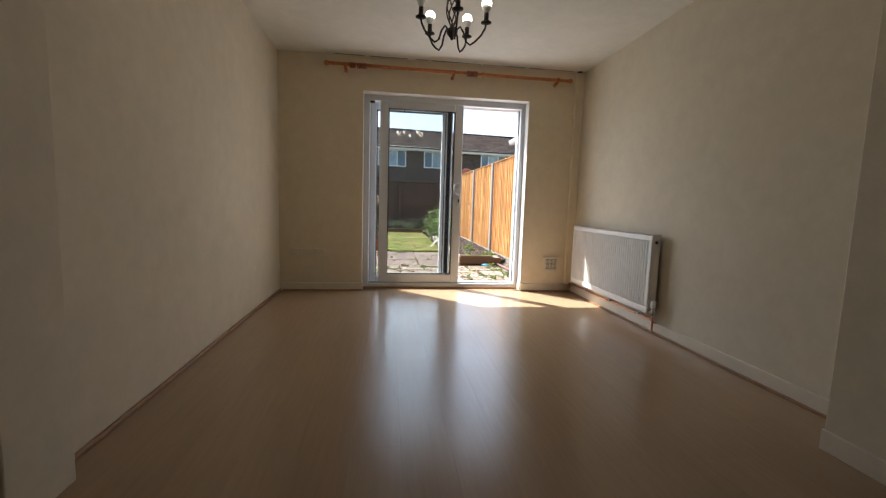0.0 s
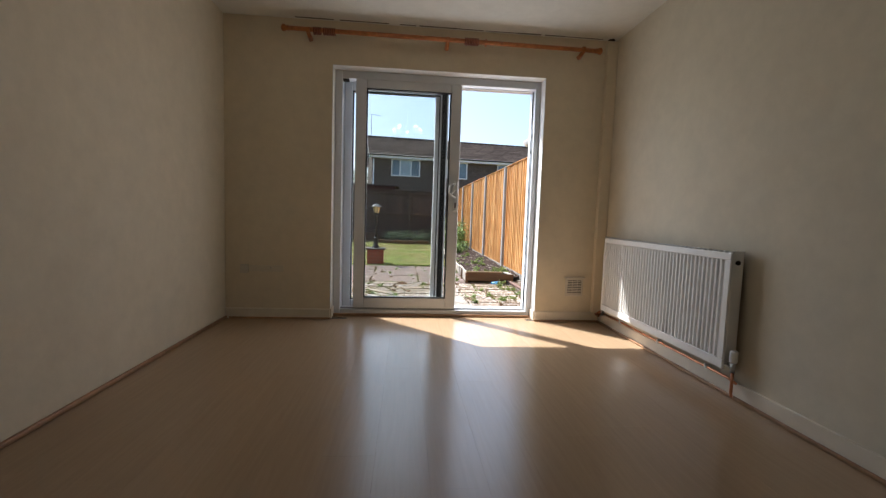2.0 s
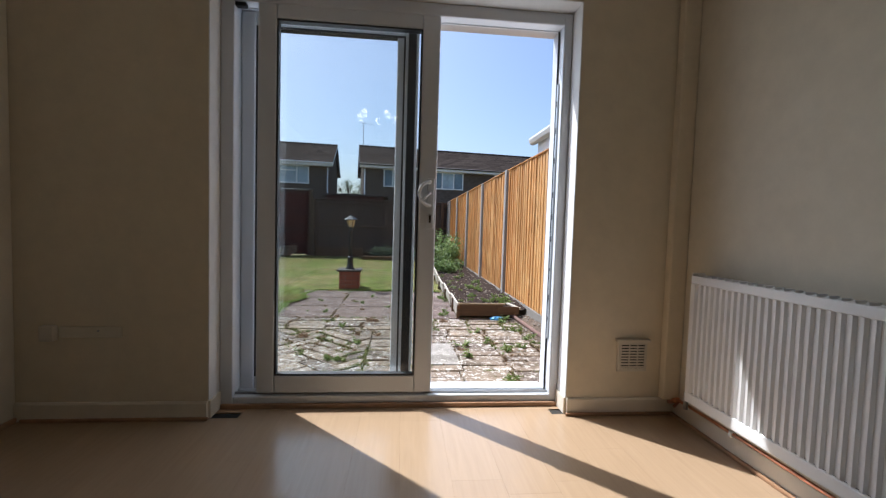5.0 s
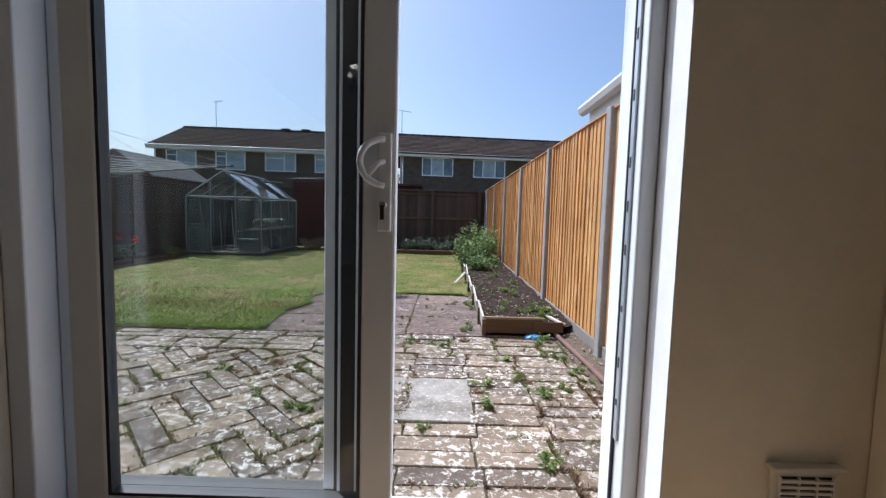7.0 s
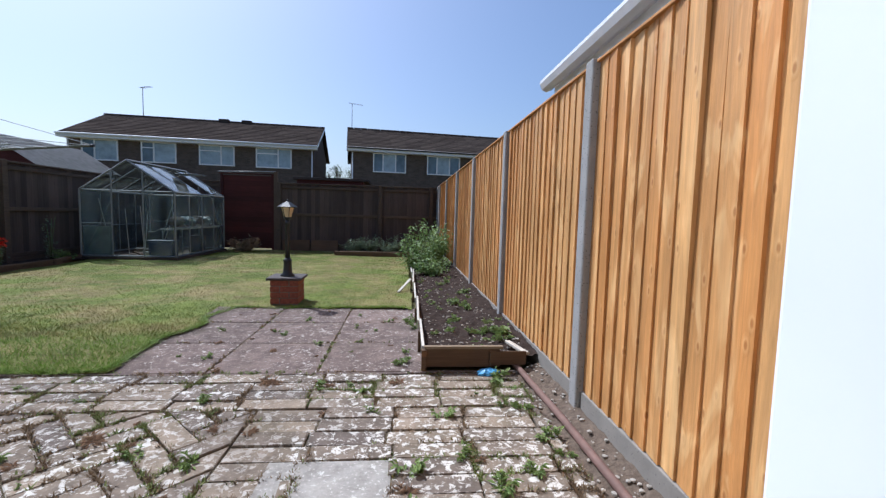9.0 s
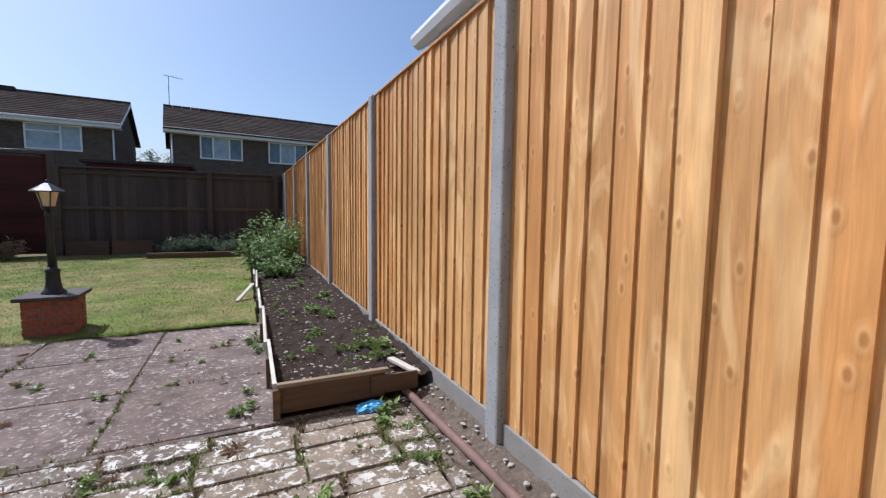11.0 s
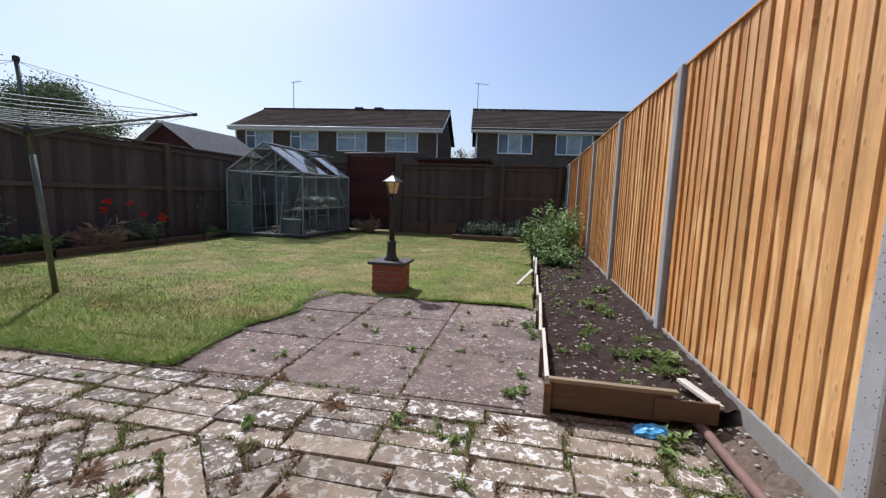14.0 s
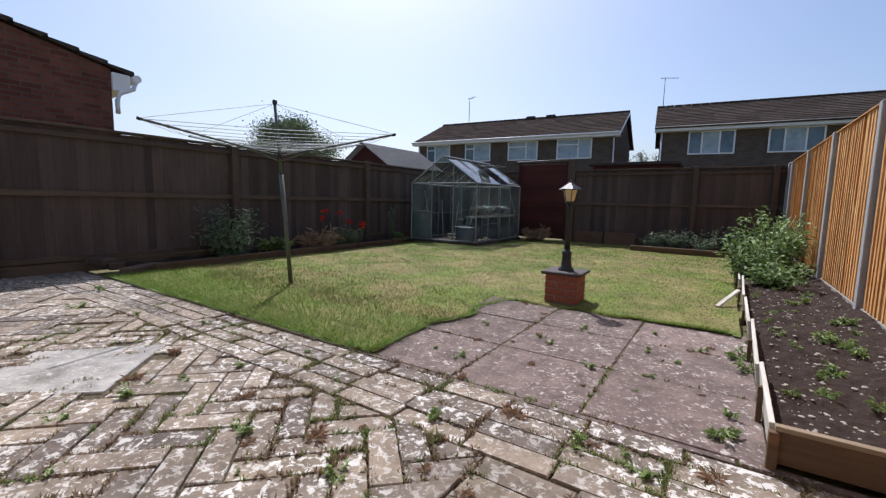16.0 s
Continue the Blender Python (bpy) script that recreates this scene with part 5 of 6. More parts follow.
for i in range(40):
    x, y = rng.uniform(2.5, 3.2), 3.05 + 5.2 * rng.random() ** 1.2
    weed(x, y, soil_z(x, y) - 0.006, rng.choice((0, 1, 2, 3)), rng.uniform(0.6, 1.3), "small seedling weed in the raised bed soil")
for x, y, k, s in ((2.95, 6.36, 3, 2.2), (2.85, 6.2, 4, 2.0), (2.88, 4.85, 4, 2.4), (3.0, 4.62, 3, 2.4), (2.96, 4.75, 1, 2.2), (2.79, 4.09, 3, 2.0), (2.68, 3.69, 3, 1.9),
                   (2.95, 3.67, 4, 1.9), (3.04, 3.66, 3, 2.3), (2.86, 3.62, 1, 1.6), (3.1, 3.55, 4, 2.6), (2.6, 5.6, 3, 1.8), (3.05, 5.5, 4, 2.2)):
    weed(x, y, soil_z(x, y) - 0.006, k, s * 0.75, "leafy seedling clump in the raised bed soil")
for x, y, s in ((3.1, 3.34, 1.7), (3.12, 3.48, 1.5), (3.0, 3.4, 1.2)):
    weed(x, y, soil_z(x, y) - 0.006, 3, s, "leafy weed at the corner of the raised bed")


# ---- houses behind ----
def house_window(parent, x, z, wd, ht, split, y=-0.03, pane_mat=None):
    wf = part("window_frame", box(x - wd / 2, x + wd / 2, y - 0.03, y + 0.06, z, z + 0.07, 0.004), M_WHITE, parent, "white plastic window frame")
    for a, b, c, d in ((x - wd / 2, x + wd / 2, z + ht - 0.07, z + ht), (x - wd / 2, x - wd / 2 + 0.07, z + 0.07, z + ht - 0.07), (x + wd / 2 - 0.07, x + wd / 2, z + 0.07, z + ht - 0.07)):
        part("frame_rail", box(a, b, y - 0.03, y + 0.06, c, d), M_WHITE, wf)
    cuts = [x - wd / 2 + 0.07] + [x - wd / 2 + wd * s for s in split] + [x + wd / 2 - 0.07]
    for s in cuts[1:-1]:
        part("mullion", box(s - 0.035, s + 0.035, y - 0.03, y + 0.06, z + 0.07, z + ht - 0.07), M_WHITE, wf)
    for i, (a, b) in enumerate(zip(cuts, cuts[1:])):
        part("pane", box(a, b, y + 0.01, y + 0.02, z + 0.07, z + ht - 0.07), pane_mat if pane_mat and i % 2 == 0 else M_CURTAIN, wf)
        if i % 2 == 0 and len(cuts) == 3:
            part("transom", box(a, b, y - 0.03, y + 0.05, z + ht * 0.68, z + ht * 0.68 + 0.06), M_WHITE, wf)
    return wf


def tile_slope(x0, x1, depth, rise, z0, y0=-0.45, mirror=0.0, row=0.34):
    """Courses of lapped tiles up one slope of a roof."""
    vs, fs = [], []
    n = max(2, round(math.hypot(depth, rise) / row))
    for i in range(n):
        a, b = i / n, (i + 1.12) / n
        ya, yb = y0 + depth * a, y0 + depth * min(b, 1)
        za, zb = z0 + rise * a, z0 + rise * min(b, 1) - 0.03
        x = x0
        step = 0.9
        while x < x1 - 0.01:
            xe = min(x + step, x1)
            if mirror:
                p = [(x, 2 * mirror - ya), (xe, 2 * mirror - ya), (xe, 2 * mirror - yb), (x, 2 * mirror - yb)]
            else:
                p = [(x, ya), (xe, ya), (xe, yb), (x, yb)]
            k = len(vs)
            zz = (za, za, zb, zb)
            vs += [(px, py, z + 0.035) for (px, py), z in zip(p, zz)] + [(px, py, z) for (px, py), z in zip(p[:2], zz)]
            fs += [(k, k + 1, k + 2, k + 3), (k + 4, k + 5, k + 1, k)]
            x = xe
    me = bpy.data.meshes.new("roof_tiles")
    me.from_pydata(vs, [], fs)
    return me


def row_house(label, at, turn, length, windows, dark_gutter=False):
    """Two storeys, its front along local x, with its eaves towards -y."""
    h = thing("house", label, "house", "houses behind the garden", at=at, turn=turn)
    EV, HALF, RISE = 5.15, 4.0, 1.66
    wl = box(0.25, length - 0.25, 0, HALF * 2, 0, EV)
    for x in (0.25, length - 0.25):
        tri = [wl.verts.new((x, y, z)) for y, z in ((0, EV), (HALF * 2, EV), (HALF, EV + RISE - 0.08))]
        wl.faces.new(tri)
    part("wall", wl, M_BRICKWALL, h)
    for m in (0.0, HALF):
        me = tile_slope(0, length, HALF + 0.45, RISE + 0.23, EV - 0.18, mirror=m)
        me.materials.append(M_TILE)
        tagged(piece("roof_slope", me, h), "brown lapped roof tiles", kind="stuff")
    rd = bmesh.new()
    x = 0.0
    while x < length - 0.05:
        rod((x, HALF, EV + RISE + 0.05), (min(x + 0.43, length), HALF, EV + RISE + 0.05), 0.11, n=8, bm=rd)
        x += 0.45
    part("ridge_tiles", rd, M_TILE, h)
    part("fascia", box(0, length, -0.44, -0.40, EV - 0.36, EV - 0.19, 0.005), M_WHITE, h, "white fascia board")
    part("gutter", rod((0, -0.5, EV - 0.18), (length, -0.5, EV - 0.18), 0.05, n=8), M_GASKET if dark_gutter else M_WHITE, h)
    part("soffit", box(0, length, -0.40, 0.0, EV - 0.37, EV - 0.34), M_WHITE, h)
    for x in (0.02, length - 0.02):
        vg = bmesh.new()
        prof = [(-0.45, EV - 0.36), (HALF, EV + RISE - 0.14), (HALF, EV + RISE + 0.04), (-0.45, EV - 0.17)]
        extrude_x(prof, x - 0.02, x + 0.02, vg)
        part("bargeboard", vg, M_WHITE, h)
    for x in (0.34, length - 0.34):
        part("downpipe", rod((x, -0.06, 0), (x, -0.06, EV - 0.3), 0.04, n=8), M_WHITE, h)
    for x, wd, split, pm in windows:
        house_window(h, x, EV - 1.52, wd, 1.17, split, pane_mat=pm)
        house_window(h, x, 0.9, wd, 1.2, split, pane_mat=pm)
    return h, EV, HALF, RISE


def aerial(parent, x, y, z, hh, turn):
    a = part("aerial", rod((x, y, z - 0.5), (x, y, z + hh), 0.022, n=6), M_ALU, parent, "television aerial")
    c, s = math.cos(radians(turn)), math.sin(radians(turn))
    part("boom", rod((x - 0.75 * c, y - 0.75 * s, z + hh), (x + 0.25 * c, y + 0.25 * s, z + hh), 0.014, n=5), M_ALU, a)
    for i in range(6):
        u = -0.7 + 0.16 * i
        part("element", rod((x + u * c - 0.16 * s, y + u * s + 0.16 * c, z + hh), (x + u * c + 0.16 * s, y + u * s - 0.16 * c, z + hh), 0.008, n=4), M_ALU, a)


h1, EV, HALF, RISE = row_house("two-storey brown brick house row with tiled roof", (-16.23, 25.05, G), 5.0, 13.4, ((1.85, 1.8, (0.36,), M_DARKPANE), (4.78, 1.8, (0.36,), M_DARKPANE), (7.8, 1.9, (0.62,), None), (10.9, 2.0, (0.62,), None)))
aerial(h1, 2.2, HALF, EV + RISE, 1.9, 150)
part("roof_vent", box(6.7, 7.3, HALF - 0.16, HALF + 0.16, EV + RISE, EV + RISE + 0.24, 0.02), M_TILE, h1)
part("roof_vent", box(8.1, 8.7, HALF - 0.16, HALF + 0.16, EV + RISE, EV + RISE + 0.24, 0.02), M_TILE, h1)
h2, EV, HALF, RISE = row_house("two-storey grey-brown house row with tiled roof", (-1.15, 25.85, G), 7.0, 26.0, ((2.55, 2.0, (0.3, 0.68), M_DARKPANE), (5.9, 2.1, (0.3, 0.68), M_DARKPANE), (10.2, 2.0, (0.3, 0.68), M_DARKPANE), (14.0, 2.0, (0.3, 0.68), M_DARKPANE), (18.5, 2.0, (0.3, 0.68), M_DARKPANE)), True)
aerial(h2, 0.3, HALF - 0.2, EV + RISE, 1.7, 200)

# neighbour's brick extension over the side fence
ne = thing("neighbour_house", "dark red brick gable of the neighbouring house", "house", at=(-6.0, 0, G))
wl = bmesh.new()
prof = [(-3.5, 0), (3.75, 0), (3.75, 2.97), (-3.5, 4.8)]
extrude_x(prof, -6, 0, wl)
part("wall", wl, M_BRICKSIDE, ne)
rf = bmesh.new()
steps = 22
for i in range(steps):
    y0, y1 = 4.05 - i * 0.345, 4.05 - (i + 1.15) * 0.345
    z0, z1 = 2.92 + i * 0.087, 2.92 + (i + 1.15) * 0.087
    extrude_x([(y0, z0), (y0, z0 + 0.075), (y1, z1 + 0.03), (y1, z1)], -6, 0.06, rf)
part("roof", rf, M_TILE, ne, "stepped brown roof tiles")
part("fascia_box", box(-6, 0.04, 3.752, 4.0, 2.66, 2.93, 0.01), M_WHITE, ne, "white boxed eaves")
part("gutter", rod((-6, 4.07, 2.88), (0.12, 4.07, 2.88), 0.06, n=10), M_WHITE, ne)
part("downpipe", tube([(0.05, 4.07, 2.84), (0.05, 4.03, 2.72), (0.05, 3.84, 2.62), (0.05, 3.8, 2.5), (0.05, 3.8, 2.3)], 0.035, 8), M_WHITE, ne)

# neighbour's lean-to with white gutter behind the new fence
nc = thing("neighbour_extension", "neighbour's white lean-to with gutter above the fence", "extension", at=(3.68, 0, G))
part("wall", box(0, 2.5, 0.31, 3.8, 0, 2.12), M_WHITE, nc)
for i in range(5):
    y = 0.5 + i * 0.66
    wfr = part("window_frame", box(-0.02, 0.0, y, y + 0.62, 1.45, 1.5), M_UPVC, nc)
    part("pane", box(-0.012, -0.004, y + 0.03, y + 0.59, 1.5, 2.02), M_DARKPANE, wfr, "dark glass pane")
part("fascia", box(-0.05, 0.0, 0.31, 3.9, 2.12, 2.34, 0.006), M_WHITE, nc)
part("soffit", box(0.0, 0.3, 0.31, 3.9, 2.12, 2.14), M_WHITE, nc)
gt = bmesh.new()
prof = [(-0.055, 0.0), (-0.1, -0.02), (-0.145, 0.0), (-0.165, 0.05), (-0.165, 0.075), (-0.055, 0.075)]
a = [gt.verts.new((x, 0.31, 2.33 + z)) for x, z in prof]
b = [gt.verts.new((x, 3.98, 2.33 + z)) for x, z in prof]
for i in range(6):
    gt.faces.new((a[i], a[(i + 1) % 6], b[(i + 1) % 6], b[i]))
gt.faces.new(a)
gt.faces.new(b[::-1])
part("gutter", gt, M_WHITE, nc, "white plastic gutter")
rb = bmesh.new()
a = [rb.verts.new((x, y, z)) for x, y, z in ((-0.06, 0.31, 2.40), (-0.06, 3.95, 2.40), (2.5, 3.95, 3.05), (2.5, 0.31, 3.05))]
rb.faces.new(a)
bmesh.ops.solidify(rb, geom=rb.faces[:], thickness=0.05)
part("roof", rb, M_WHITE, nc)

# sheds over the fences
sh = thing("shed", "dark shed with a grey felt pitched roof", "shed", at=(0, 0, G))
wl = box(-7.0, -5.35, 9.6, 12.0, 0, 1.95)
tri = [wl.verts.new((x, 9.6, z)) for x, z in ((-7.0, 1.95), (-5.35, 1.95), (-6.2, 2.5))]
wl.faces.new(tri)
part("wall", wl, M_REDWOOD, sh)
for xa, za, xb, zb in ((-7.15, 1.92, -6.2, 2.58), (-6.2, 2.58, -5.2, 1.92)):
    bm = bmesh.new()
    f = bm.faces.new([bm.verts.new(p) for p in ((xa, 9.45, za), (xb, 9.45, zb), (xb, 12.1, zb), (xa, 12.1, za))])
    bmesh.ops.solidify(bm, geom=[f], thickness=0.04)
    part("roof", bm, M_FELT, sh)
s2 = thing("shed", "low dark shed behind the back fence", "shed", at=(0, 0, G))
part("wall", box(-1.0, 1.0, 13.4, 14.8, 0, 2.1), M_REDWOOD, s2)
part("roof", box(-1.1, 1.15, 13.3, 14.9, 2.1, 2.18, 0.01), M_TILE, s2)
gz = thing("summerhouse", "small summerhouse with a dark red tiled pyramid roof", "summerhouse", at=(5.1, 17.2, G))
part("wall", box(-1.3, 1.3, -1.3, 1.3, 0, 2.05), M_OLDRAIL, gz)
pr = bmesh.new()
for i in range(7):
    r0, r1, z0 = 1.6 - 0.22 * i, 1.6 - 0.22 * (i + 1.1), 2.0 + 0.13 * i
    lathe([(r0 * 1.41, z0), (r0 * 1.41, z0 + 0.03), (max(r1, 0.03) * 1.41, z0 + 0.16)], 4, bm=pr, smooth=False)
bmesh.ops.rotate(pr, matrix=Matrix.Rotation(radians(45), 3, "Z"), verts=pr.verts)
part("roof", pr, M_TILE_RED, gz)


# ---- trees ----
def tree(label, at, height, spread, n, seed):
    rand = random.Random(seed)
    t = thing("tree", label, "tree", "far trees", at=at)
    part("trunk", rod((0, 0, -0.1), (0, 0, height * 0.6), 0.22, 0.1, n=10), M_BARK, t)
    lb = bmesh.new()
    centres = []
    for i in range(26):
        a, u = rand.uniform(0, 6.283), rand.random()
        r = spread * (0.25 + 0.75 * rand.random()) * math.sqrt(max(0.05, 1 - (2 * u - 0.9) ** 2 * 0.8))
        c = Vector((r * math.cos(a), r * math.sin(a), height * (0.38 + 0.55 * u)))
        centres.append(c)
        tube([(0, 0, height * 0.25), (c.x * 0.5, c.y * 0.5, c.z * 0.8), c], 0.035, 5, lb)
    part("limbs", lb, M_BARK, t)
    vs, fs = [], []
    for i in range(n):
        c = rand.choice(centres)
        p = c + Vector((rand.gauss(0, 1), rand.gauss(0, 1), rand.gauss(0, 0.8))) * spread * 0.15
        s = rand.uniform(0.04, 0.09)
        d = Vector((rand.gauss(0, 1), rand.gauss(0, 1), rand.gauss(0, 0.7))).normalized()
        e = d.orthogonal().normalized()
        k = len(vs)
        vs += [tuple(p), tuple(p + d * s + e * s * 0.4), tuple(p + d * s * 2), tuple(p + d * s - e * s * 0.4)]
        fs.append((k, k + 1, k + 2, k + 3))
    me = bpy.data.meshes.new("crown")
    me.from_pydata(vs, [], fs)
    me.materials.append(M_LEAF_TREE)
    piece("crown", me, t)


tree("leafy green tree standing beyond the gardens", (-18.6, 16.3, G), 5.3, 2.6, 26000, 3)
tree("leafy bush showing between the houses", (-2.6, 33.5, G), 5.0, 1.5, 2500, 4)
tree("dark green tree beyond the side fence", (-24, 22, G), 5.0, 3.2, 5000, 5)


# ---- laminate planks ----
floor = thing("floor", "glossy beech laminate plank floor", "floor", kind="structure")
part("underlay", box(0.0, ROOM_W, BACK, 0.06, -0.09, -0.006), M_SHADOW, floor)
part("threshold_floor", box(D0 + 0.001, D1 - 0.001, 0.06, 0.12, -0.012, -0.0005), M_FLOOR, floor)
rng = random.Random(81)
PW, PL = 0.194, 1.285
PLANKS = []


def plank_mesh(ln, wd):
    bm = prism([(0, 0), (wd, 0), (wd, ln), (0, ln)], -0.006, 0.0, bevel=0.0002)
    me = bpy.data.meshes.new("plank")
    bm.to_mesh(me)
    bm.free()
    me.materials.append(M_FLOOR)
    return me


x, row = 0.0, 0
while x < ROOM_W - 0.01:
    wd = min(PW, ROOM_W - x)
    y = BACK - rng.uniform(0, PL)
    while y < 0.0:
        a, b = max(y, BACK), min(y + PL, 0.06 if D0 < x and x + wd < D1 else -0.001)
        if b - a > 0.02:
            piece("plank", plank_mesh(b - a - 0.0003, wd - 0.0003), floor, pose(x, a, 0))
        y += PL
    x += PW


# ---- patio slabs and pavers ----
def clip(poly, x0, x1, y0, y1):
    for axis, lim, sign in ((0, x0, 1), (0, x1, -1), (1, y0, 1), (1, y1, -1)):
        out = []
        for i, p in enumerate(poly):
            q = poly[(i + 1) % len(poly)]
            a, b = sign * (p[axis] - lim), sign * (q[axis] - lim)
            if a >= 0:
                out.append(p)
            if a * b < 0:
                u = a / (a - b)
                out.append((p[0] + u * (q[0] - p[0]), p[1] + u * (q[1] - p[1])))
        poly = out
        if len(poly) < 3:
            return []
    return poly


def area(poly):
    return 0.5 * abs(sum(p[0] * q[1] - q[0] * p[1] for p, q in zip(poly, poly[1:] + poly[:1])))


patio = thing("patio", "old block-paved patio with weeds and lichen", "patio", kind="structure")
rng = random.Random(91)
far = bmesh.new()
near_count = 0
L, W = 0.39, 0.13
SLABS = [[(1.672, 1.232), (2.232, 1.232), (2.232, 1.855), (1.672, 1.855)]]
c45 = math.sqrt(0.5)


def turn45(x, y):
    return (x - y) * c45 - 0.35, (x + y) * c45 + 0.2


sl = [turn45(*p) for p in ((0.255, 1.11), (1.01, 1.11), (1.01, 1.86), (0.255, 1.86))]
SLABS.append(sl)


def inside(p, poly):
    hit = False
    for (xa, ya), (xb, yb) in zip(poly, poly[1:] + poly[:1]):
        if (ya > p[1]) != (yb > p[1]) and p[0] < (xb - xa) * (p[1] - ya) / (yb - ya) + xa:
            hit = not hit
    return hit


def lay(poly, mat, name="paver", rise=0.0, skip=True, wob=0.006):
    global near_count
    if len(poly) < 3 or area(poly) < 0.0025:
        return
    cx, cy = sum(p[0] for p in poly) / len(poly), sum(p[1] for p in poly) / len(poly)
    if skip and any(inside((cx, cy), s) for s in SLABS):
        return
    if cx > -2.2:
        EDGES.extend((p, q) for p, q in zip(poly, poly[1:] + poly[:1]))
    dz = rng.uniform(-wob, wob) + 0.006 * noise.noise((cx * 2, cy * 2, 0))
    z1 = G + rise + dz
    tri = [(cx + (x - cx) * (1 - 0.0015 / max(0.06, math.hypot(x - cx, y - cy))) + rng.uniform(-0.003, 0.003), cy + (y - cy) * (1 - 0.0015 / max(0.06, math.hypot(x - cx, y - cy))) + rng.uniform(-0.003, 0.003)) for x, y in poly]
    if skip and (cx < -1.6 or near_count >= 300):
        prism(tri, z1 - 0.05, z1, far, bevel=0.005)
        return
    bm = prism([(x - cx, y - cy) for x, y in tri], -0.05, 0, bevel=0.006)
    me = bpy.data.meshes.new(name)
    bm.to_mesh(me)
    bm.free()
    me.materials.append(mat)
    lean = 0.7 if skip else 0.15
    piece(name, me, patio, pose(cx, cy, z1, rng.uniform(-lean, lean), rng.uniform(-lean, lean), 0))
    near_count += skip


EDGES = []


def rect(x0, y0, x1, y1):
    return [(x0, y0), (x1, y0), (x1, y1), (x0, y1)]


J = 0.0035
# straight courses beside the fence and along the lawn
row, y = 0, 2.895
while y > 0.3:
    start = 1.46 if y < 2.44 else -4.88
    x = start - (L / 2 if row % 2 else 0) - rng.uniform(0, 0.05)
    while x < 3.06:
        p = clip(rect(x + J, y - W + J, x + L - J, y - J), start, 3.07, 0.3, 2.9)
        if p:
            lay(p, M_PAVER)
        x += L
    y -= W
low = 2.895 - W * math.ceil((2.895 - 2.44) / W)
# herringbone laid at 45 degrees
N = 3
for i in range(-60, 60):
    for j in range(-60, 60):
        k = (i - j) % (2 * N)
        if k == 0:
            q = rect(i * W + J, j * W + J, (i + N) * W - J, (j + 1) * W - J)
        elif k == 2 * N - 1:
            q = rect(i * W + J, j * W + J, (i + 1) * W - J, (j + N) * W - J)
        else:
            continue
        q = clip([turn45(*p) for p in q], -4.88, 1.455, 0.3, low - 0.004)
        if q:
            lay(q, M_PAVER)
for s in SLABS:
    cx, cy = sum(p[0] for p in s) / 4, sum(p[1] for p in s) / 4
    lay([(cx + (x - cx) * 0.985, cy + (y - cy) * 0.985) for x, y in s], M_GREYSLAB, "utility_slab", 0.004, False)
ob = part("far_pavers", far, M_PAVER_FAR, patio)
tagged(ob, "distant block pavers", kind="stuff")
x = -4.88
while x < 3.1:
    lay(rect(x + 0.004, 2.902, min(x + 0.9, 3.12) - 0.004, 2.936), M_SLAB, "edging_kerb", 0.0, False)
    x += 0.9
for i in range(3):
    for j in range(3):
        xa = SX0 + i * 0.757
        ya = SY0 + j * 0.69
        lay(rect(xa + 0.002, ya + 0.002, min(xa + 0.755, 2.43), ya + 0.688), M_SLAB, "slab", -0.004, False, 0.004)
strip = grid(3.07, 3.27, 0.3, 2.95, 8, 90, lambda x, y: G - 0.006 + 0.065 * max(0.0, (x - 3.1) / 0.17) ** 1.3 + 0.02 * noise.noise((x * 12, y * 12, 0)) + 0.01 * noise.noise((x * 40, y * 40, 3)))
setting("fence_foot_soil", strip, M_RUBBLE, "strip of stony soil at the fence foot", "soil")
st = bmesh.new()
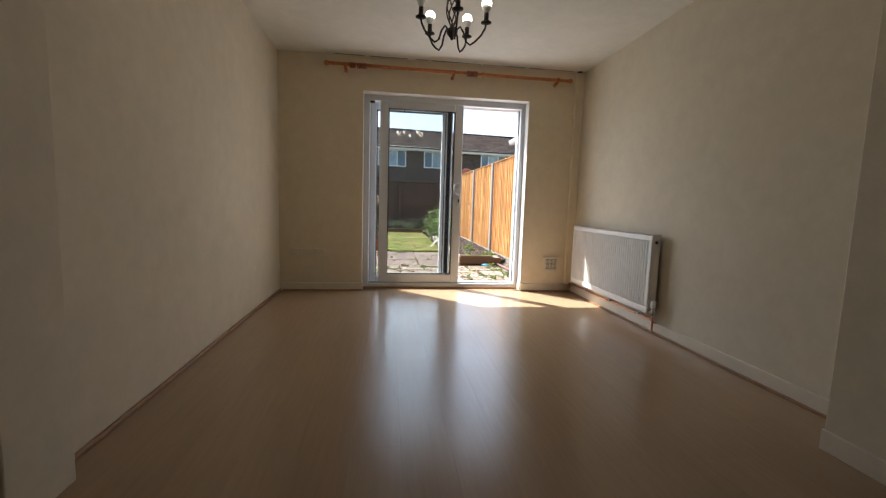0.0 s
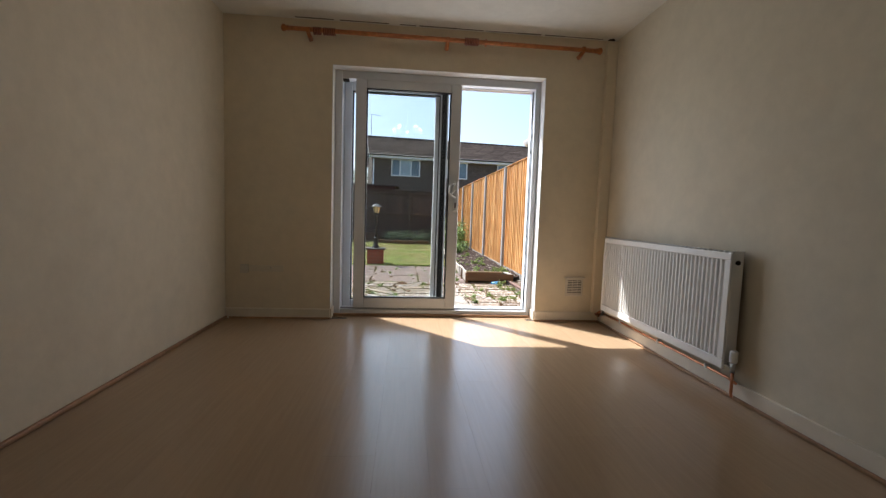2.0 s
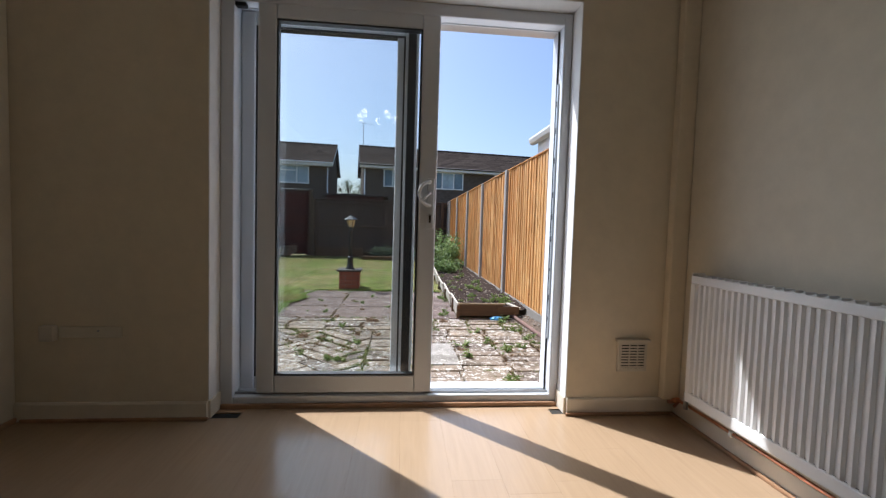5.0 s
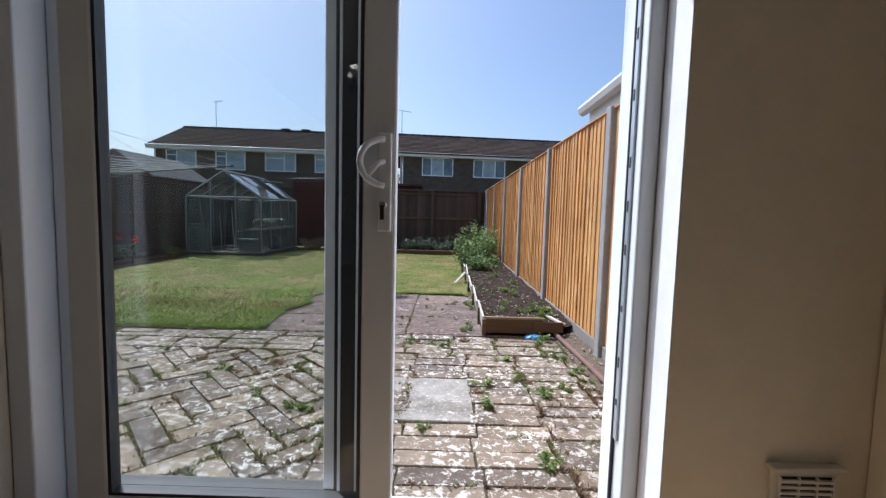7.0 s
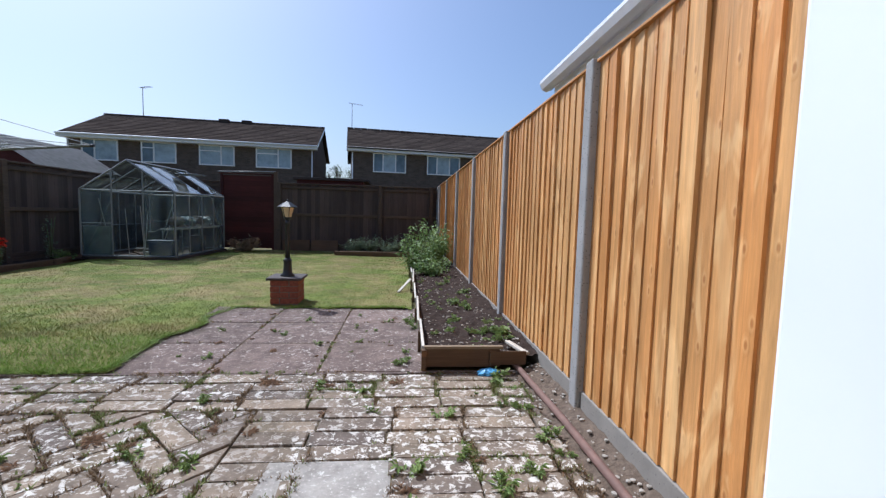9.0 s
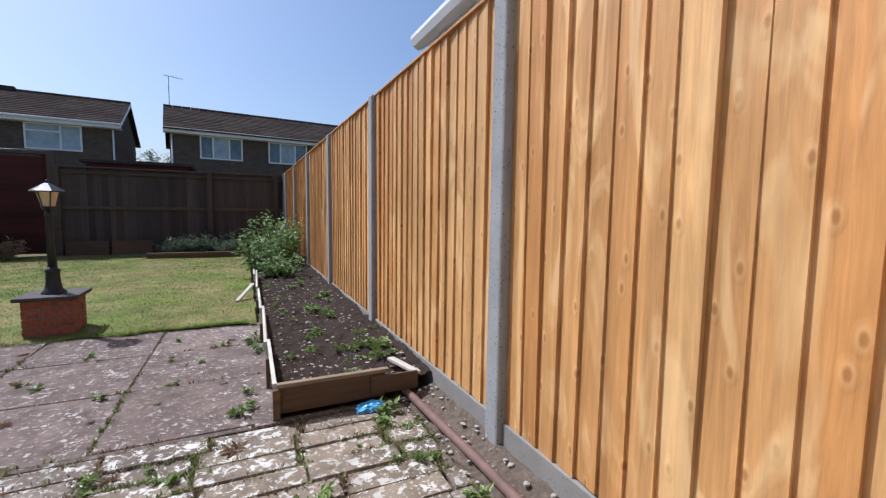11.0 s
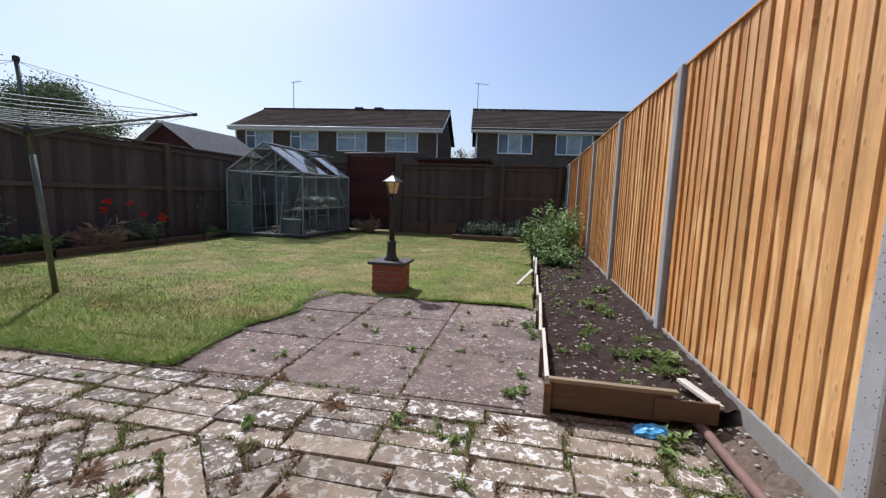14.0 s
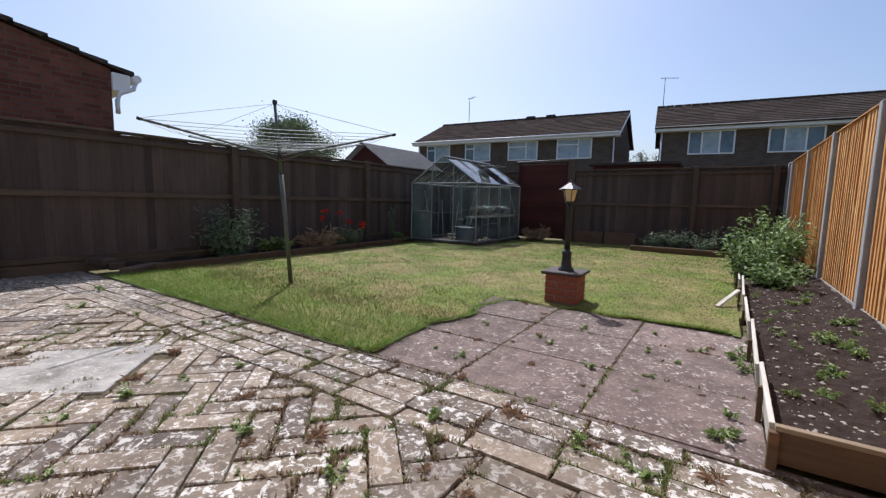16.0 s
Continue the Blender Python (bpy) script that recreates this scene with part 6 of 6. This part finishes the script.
for i in range(220):
    x, y = 3.04 + 0.22 * nr.random(), 0.8 + 2.2 * nr.random()
    r = 0.004 + 0.012 * nr.random() ** 2
    o = bmesh.new()
    bmesh.ops.create_icosphere(o, subdivisions=1, radius=r)
    for v in o.verts:
        v.co = Vector((v.co.x * (0.7 + 0.6 * nr.random()) + x, v.co.y + y, v.co.z * 0.6 + G + 0.004 + 0.065 * max(0.0, (x - 3.1) / 0.17) ** 1.3))
    join(st, o)
tagged(part("rubble", st, M_STONE, None), "stony rubble along the fence foot", "stones", kind="stuff")

# moss, seedlings and dry bits that have settled in the joints
rand = random.Random(101)
MOSS = {"green": ([], []), "dry": ([], [])}
for n in range(30000):
    (xa, ya), (xb, yb) = rand.choice(EDGES)
    u = rand.random()
    x, y = xa + (xb - xa) * u + rand.gauss(0, 0.006), ya + (yb - ya) * u + rand.gauss(0, 0.006)
    thick = noise.noise((x * 1.6, y * 1.6, 12)) + 0.5 * noise.noise((x * 6, y * 6, 3))
    if thick < rand.uniform(-0.25, 0.55):
        continue
    vs, fs = MOSS["green" if noise.noise((x * 2.5, y * 2.5, 30)) + rand.gauss(0, 0.25) > 0.12 else "dry"]
    for i in range(5):
        a, ln = rand.uniform(0, 6.283), rand.uniform(0.01, 0.032)
        cx, cy = x + rand.gauss(0, 0.006), y + rand.gauss(0, 0.006)
        c, s = math.cos(a), math.sin(a)
        w = rand.uniform(0.003, 0.008)
        k = len(vs)
        z = G - 0.010
        vs += [(cx - s * w, cy + c * w, z), (cx + s * w, cy - c * w, z), (cx + c * ln, cy + s * ln, z + rand.uniform(0.012, 0.028))]
        fs.append((k, k + 1, k + 2))
for kind, mat, label in (("green", M_LEAF_MOSS, "small green moss and seedlings in the paving joints"), ("dry", M_LEAF_DRY, "dry brown bits and dead moss in the paving joints")):
    me = bpy.data.meshes.new("joint_moss")
    me.from_pydata(MOSS[kind][0], [], MOSS[kind][1])
    me.materials.append(mat)
    tagged(new("joint_moss", me), label, "moss", kind="stuff")
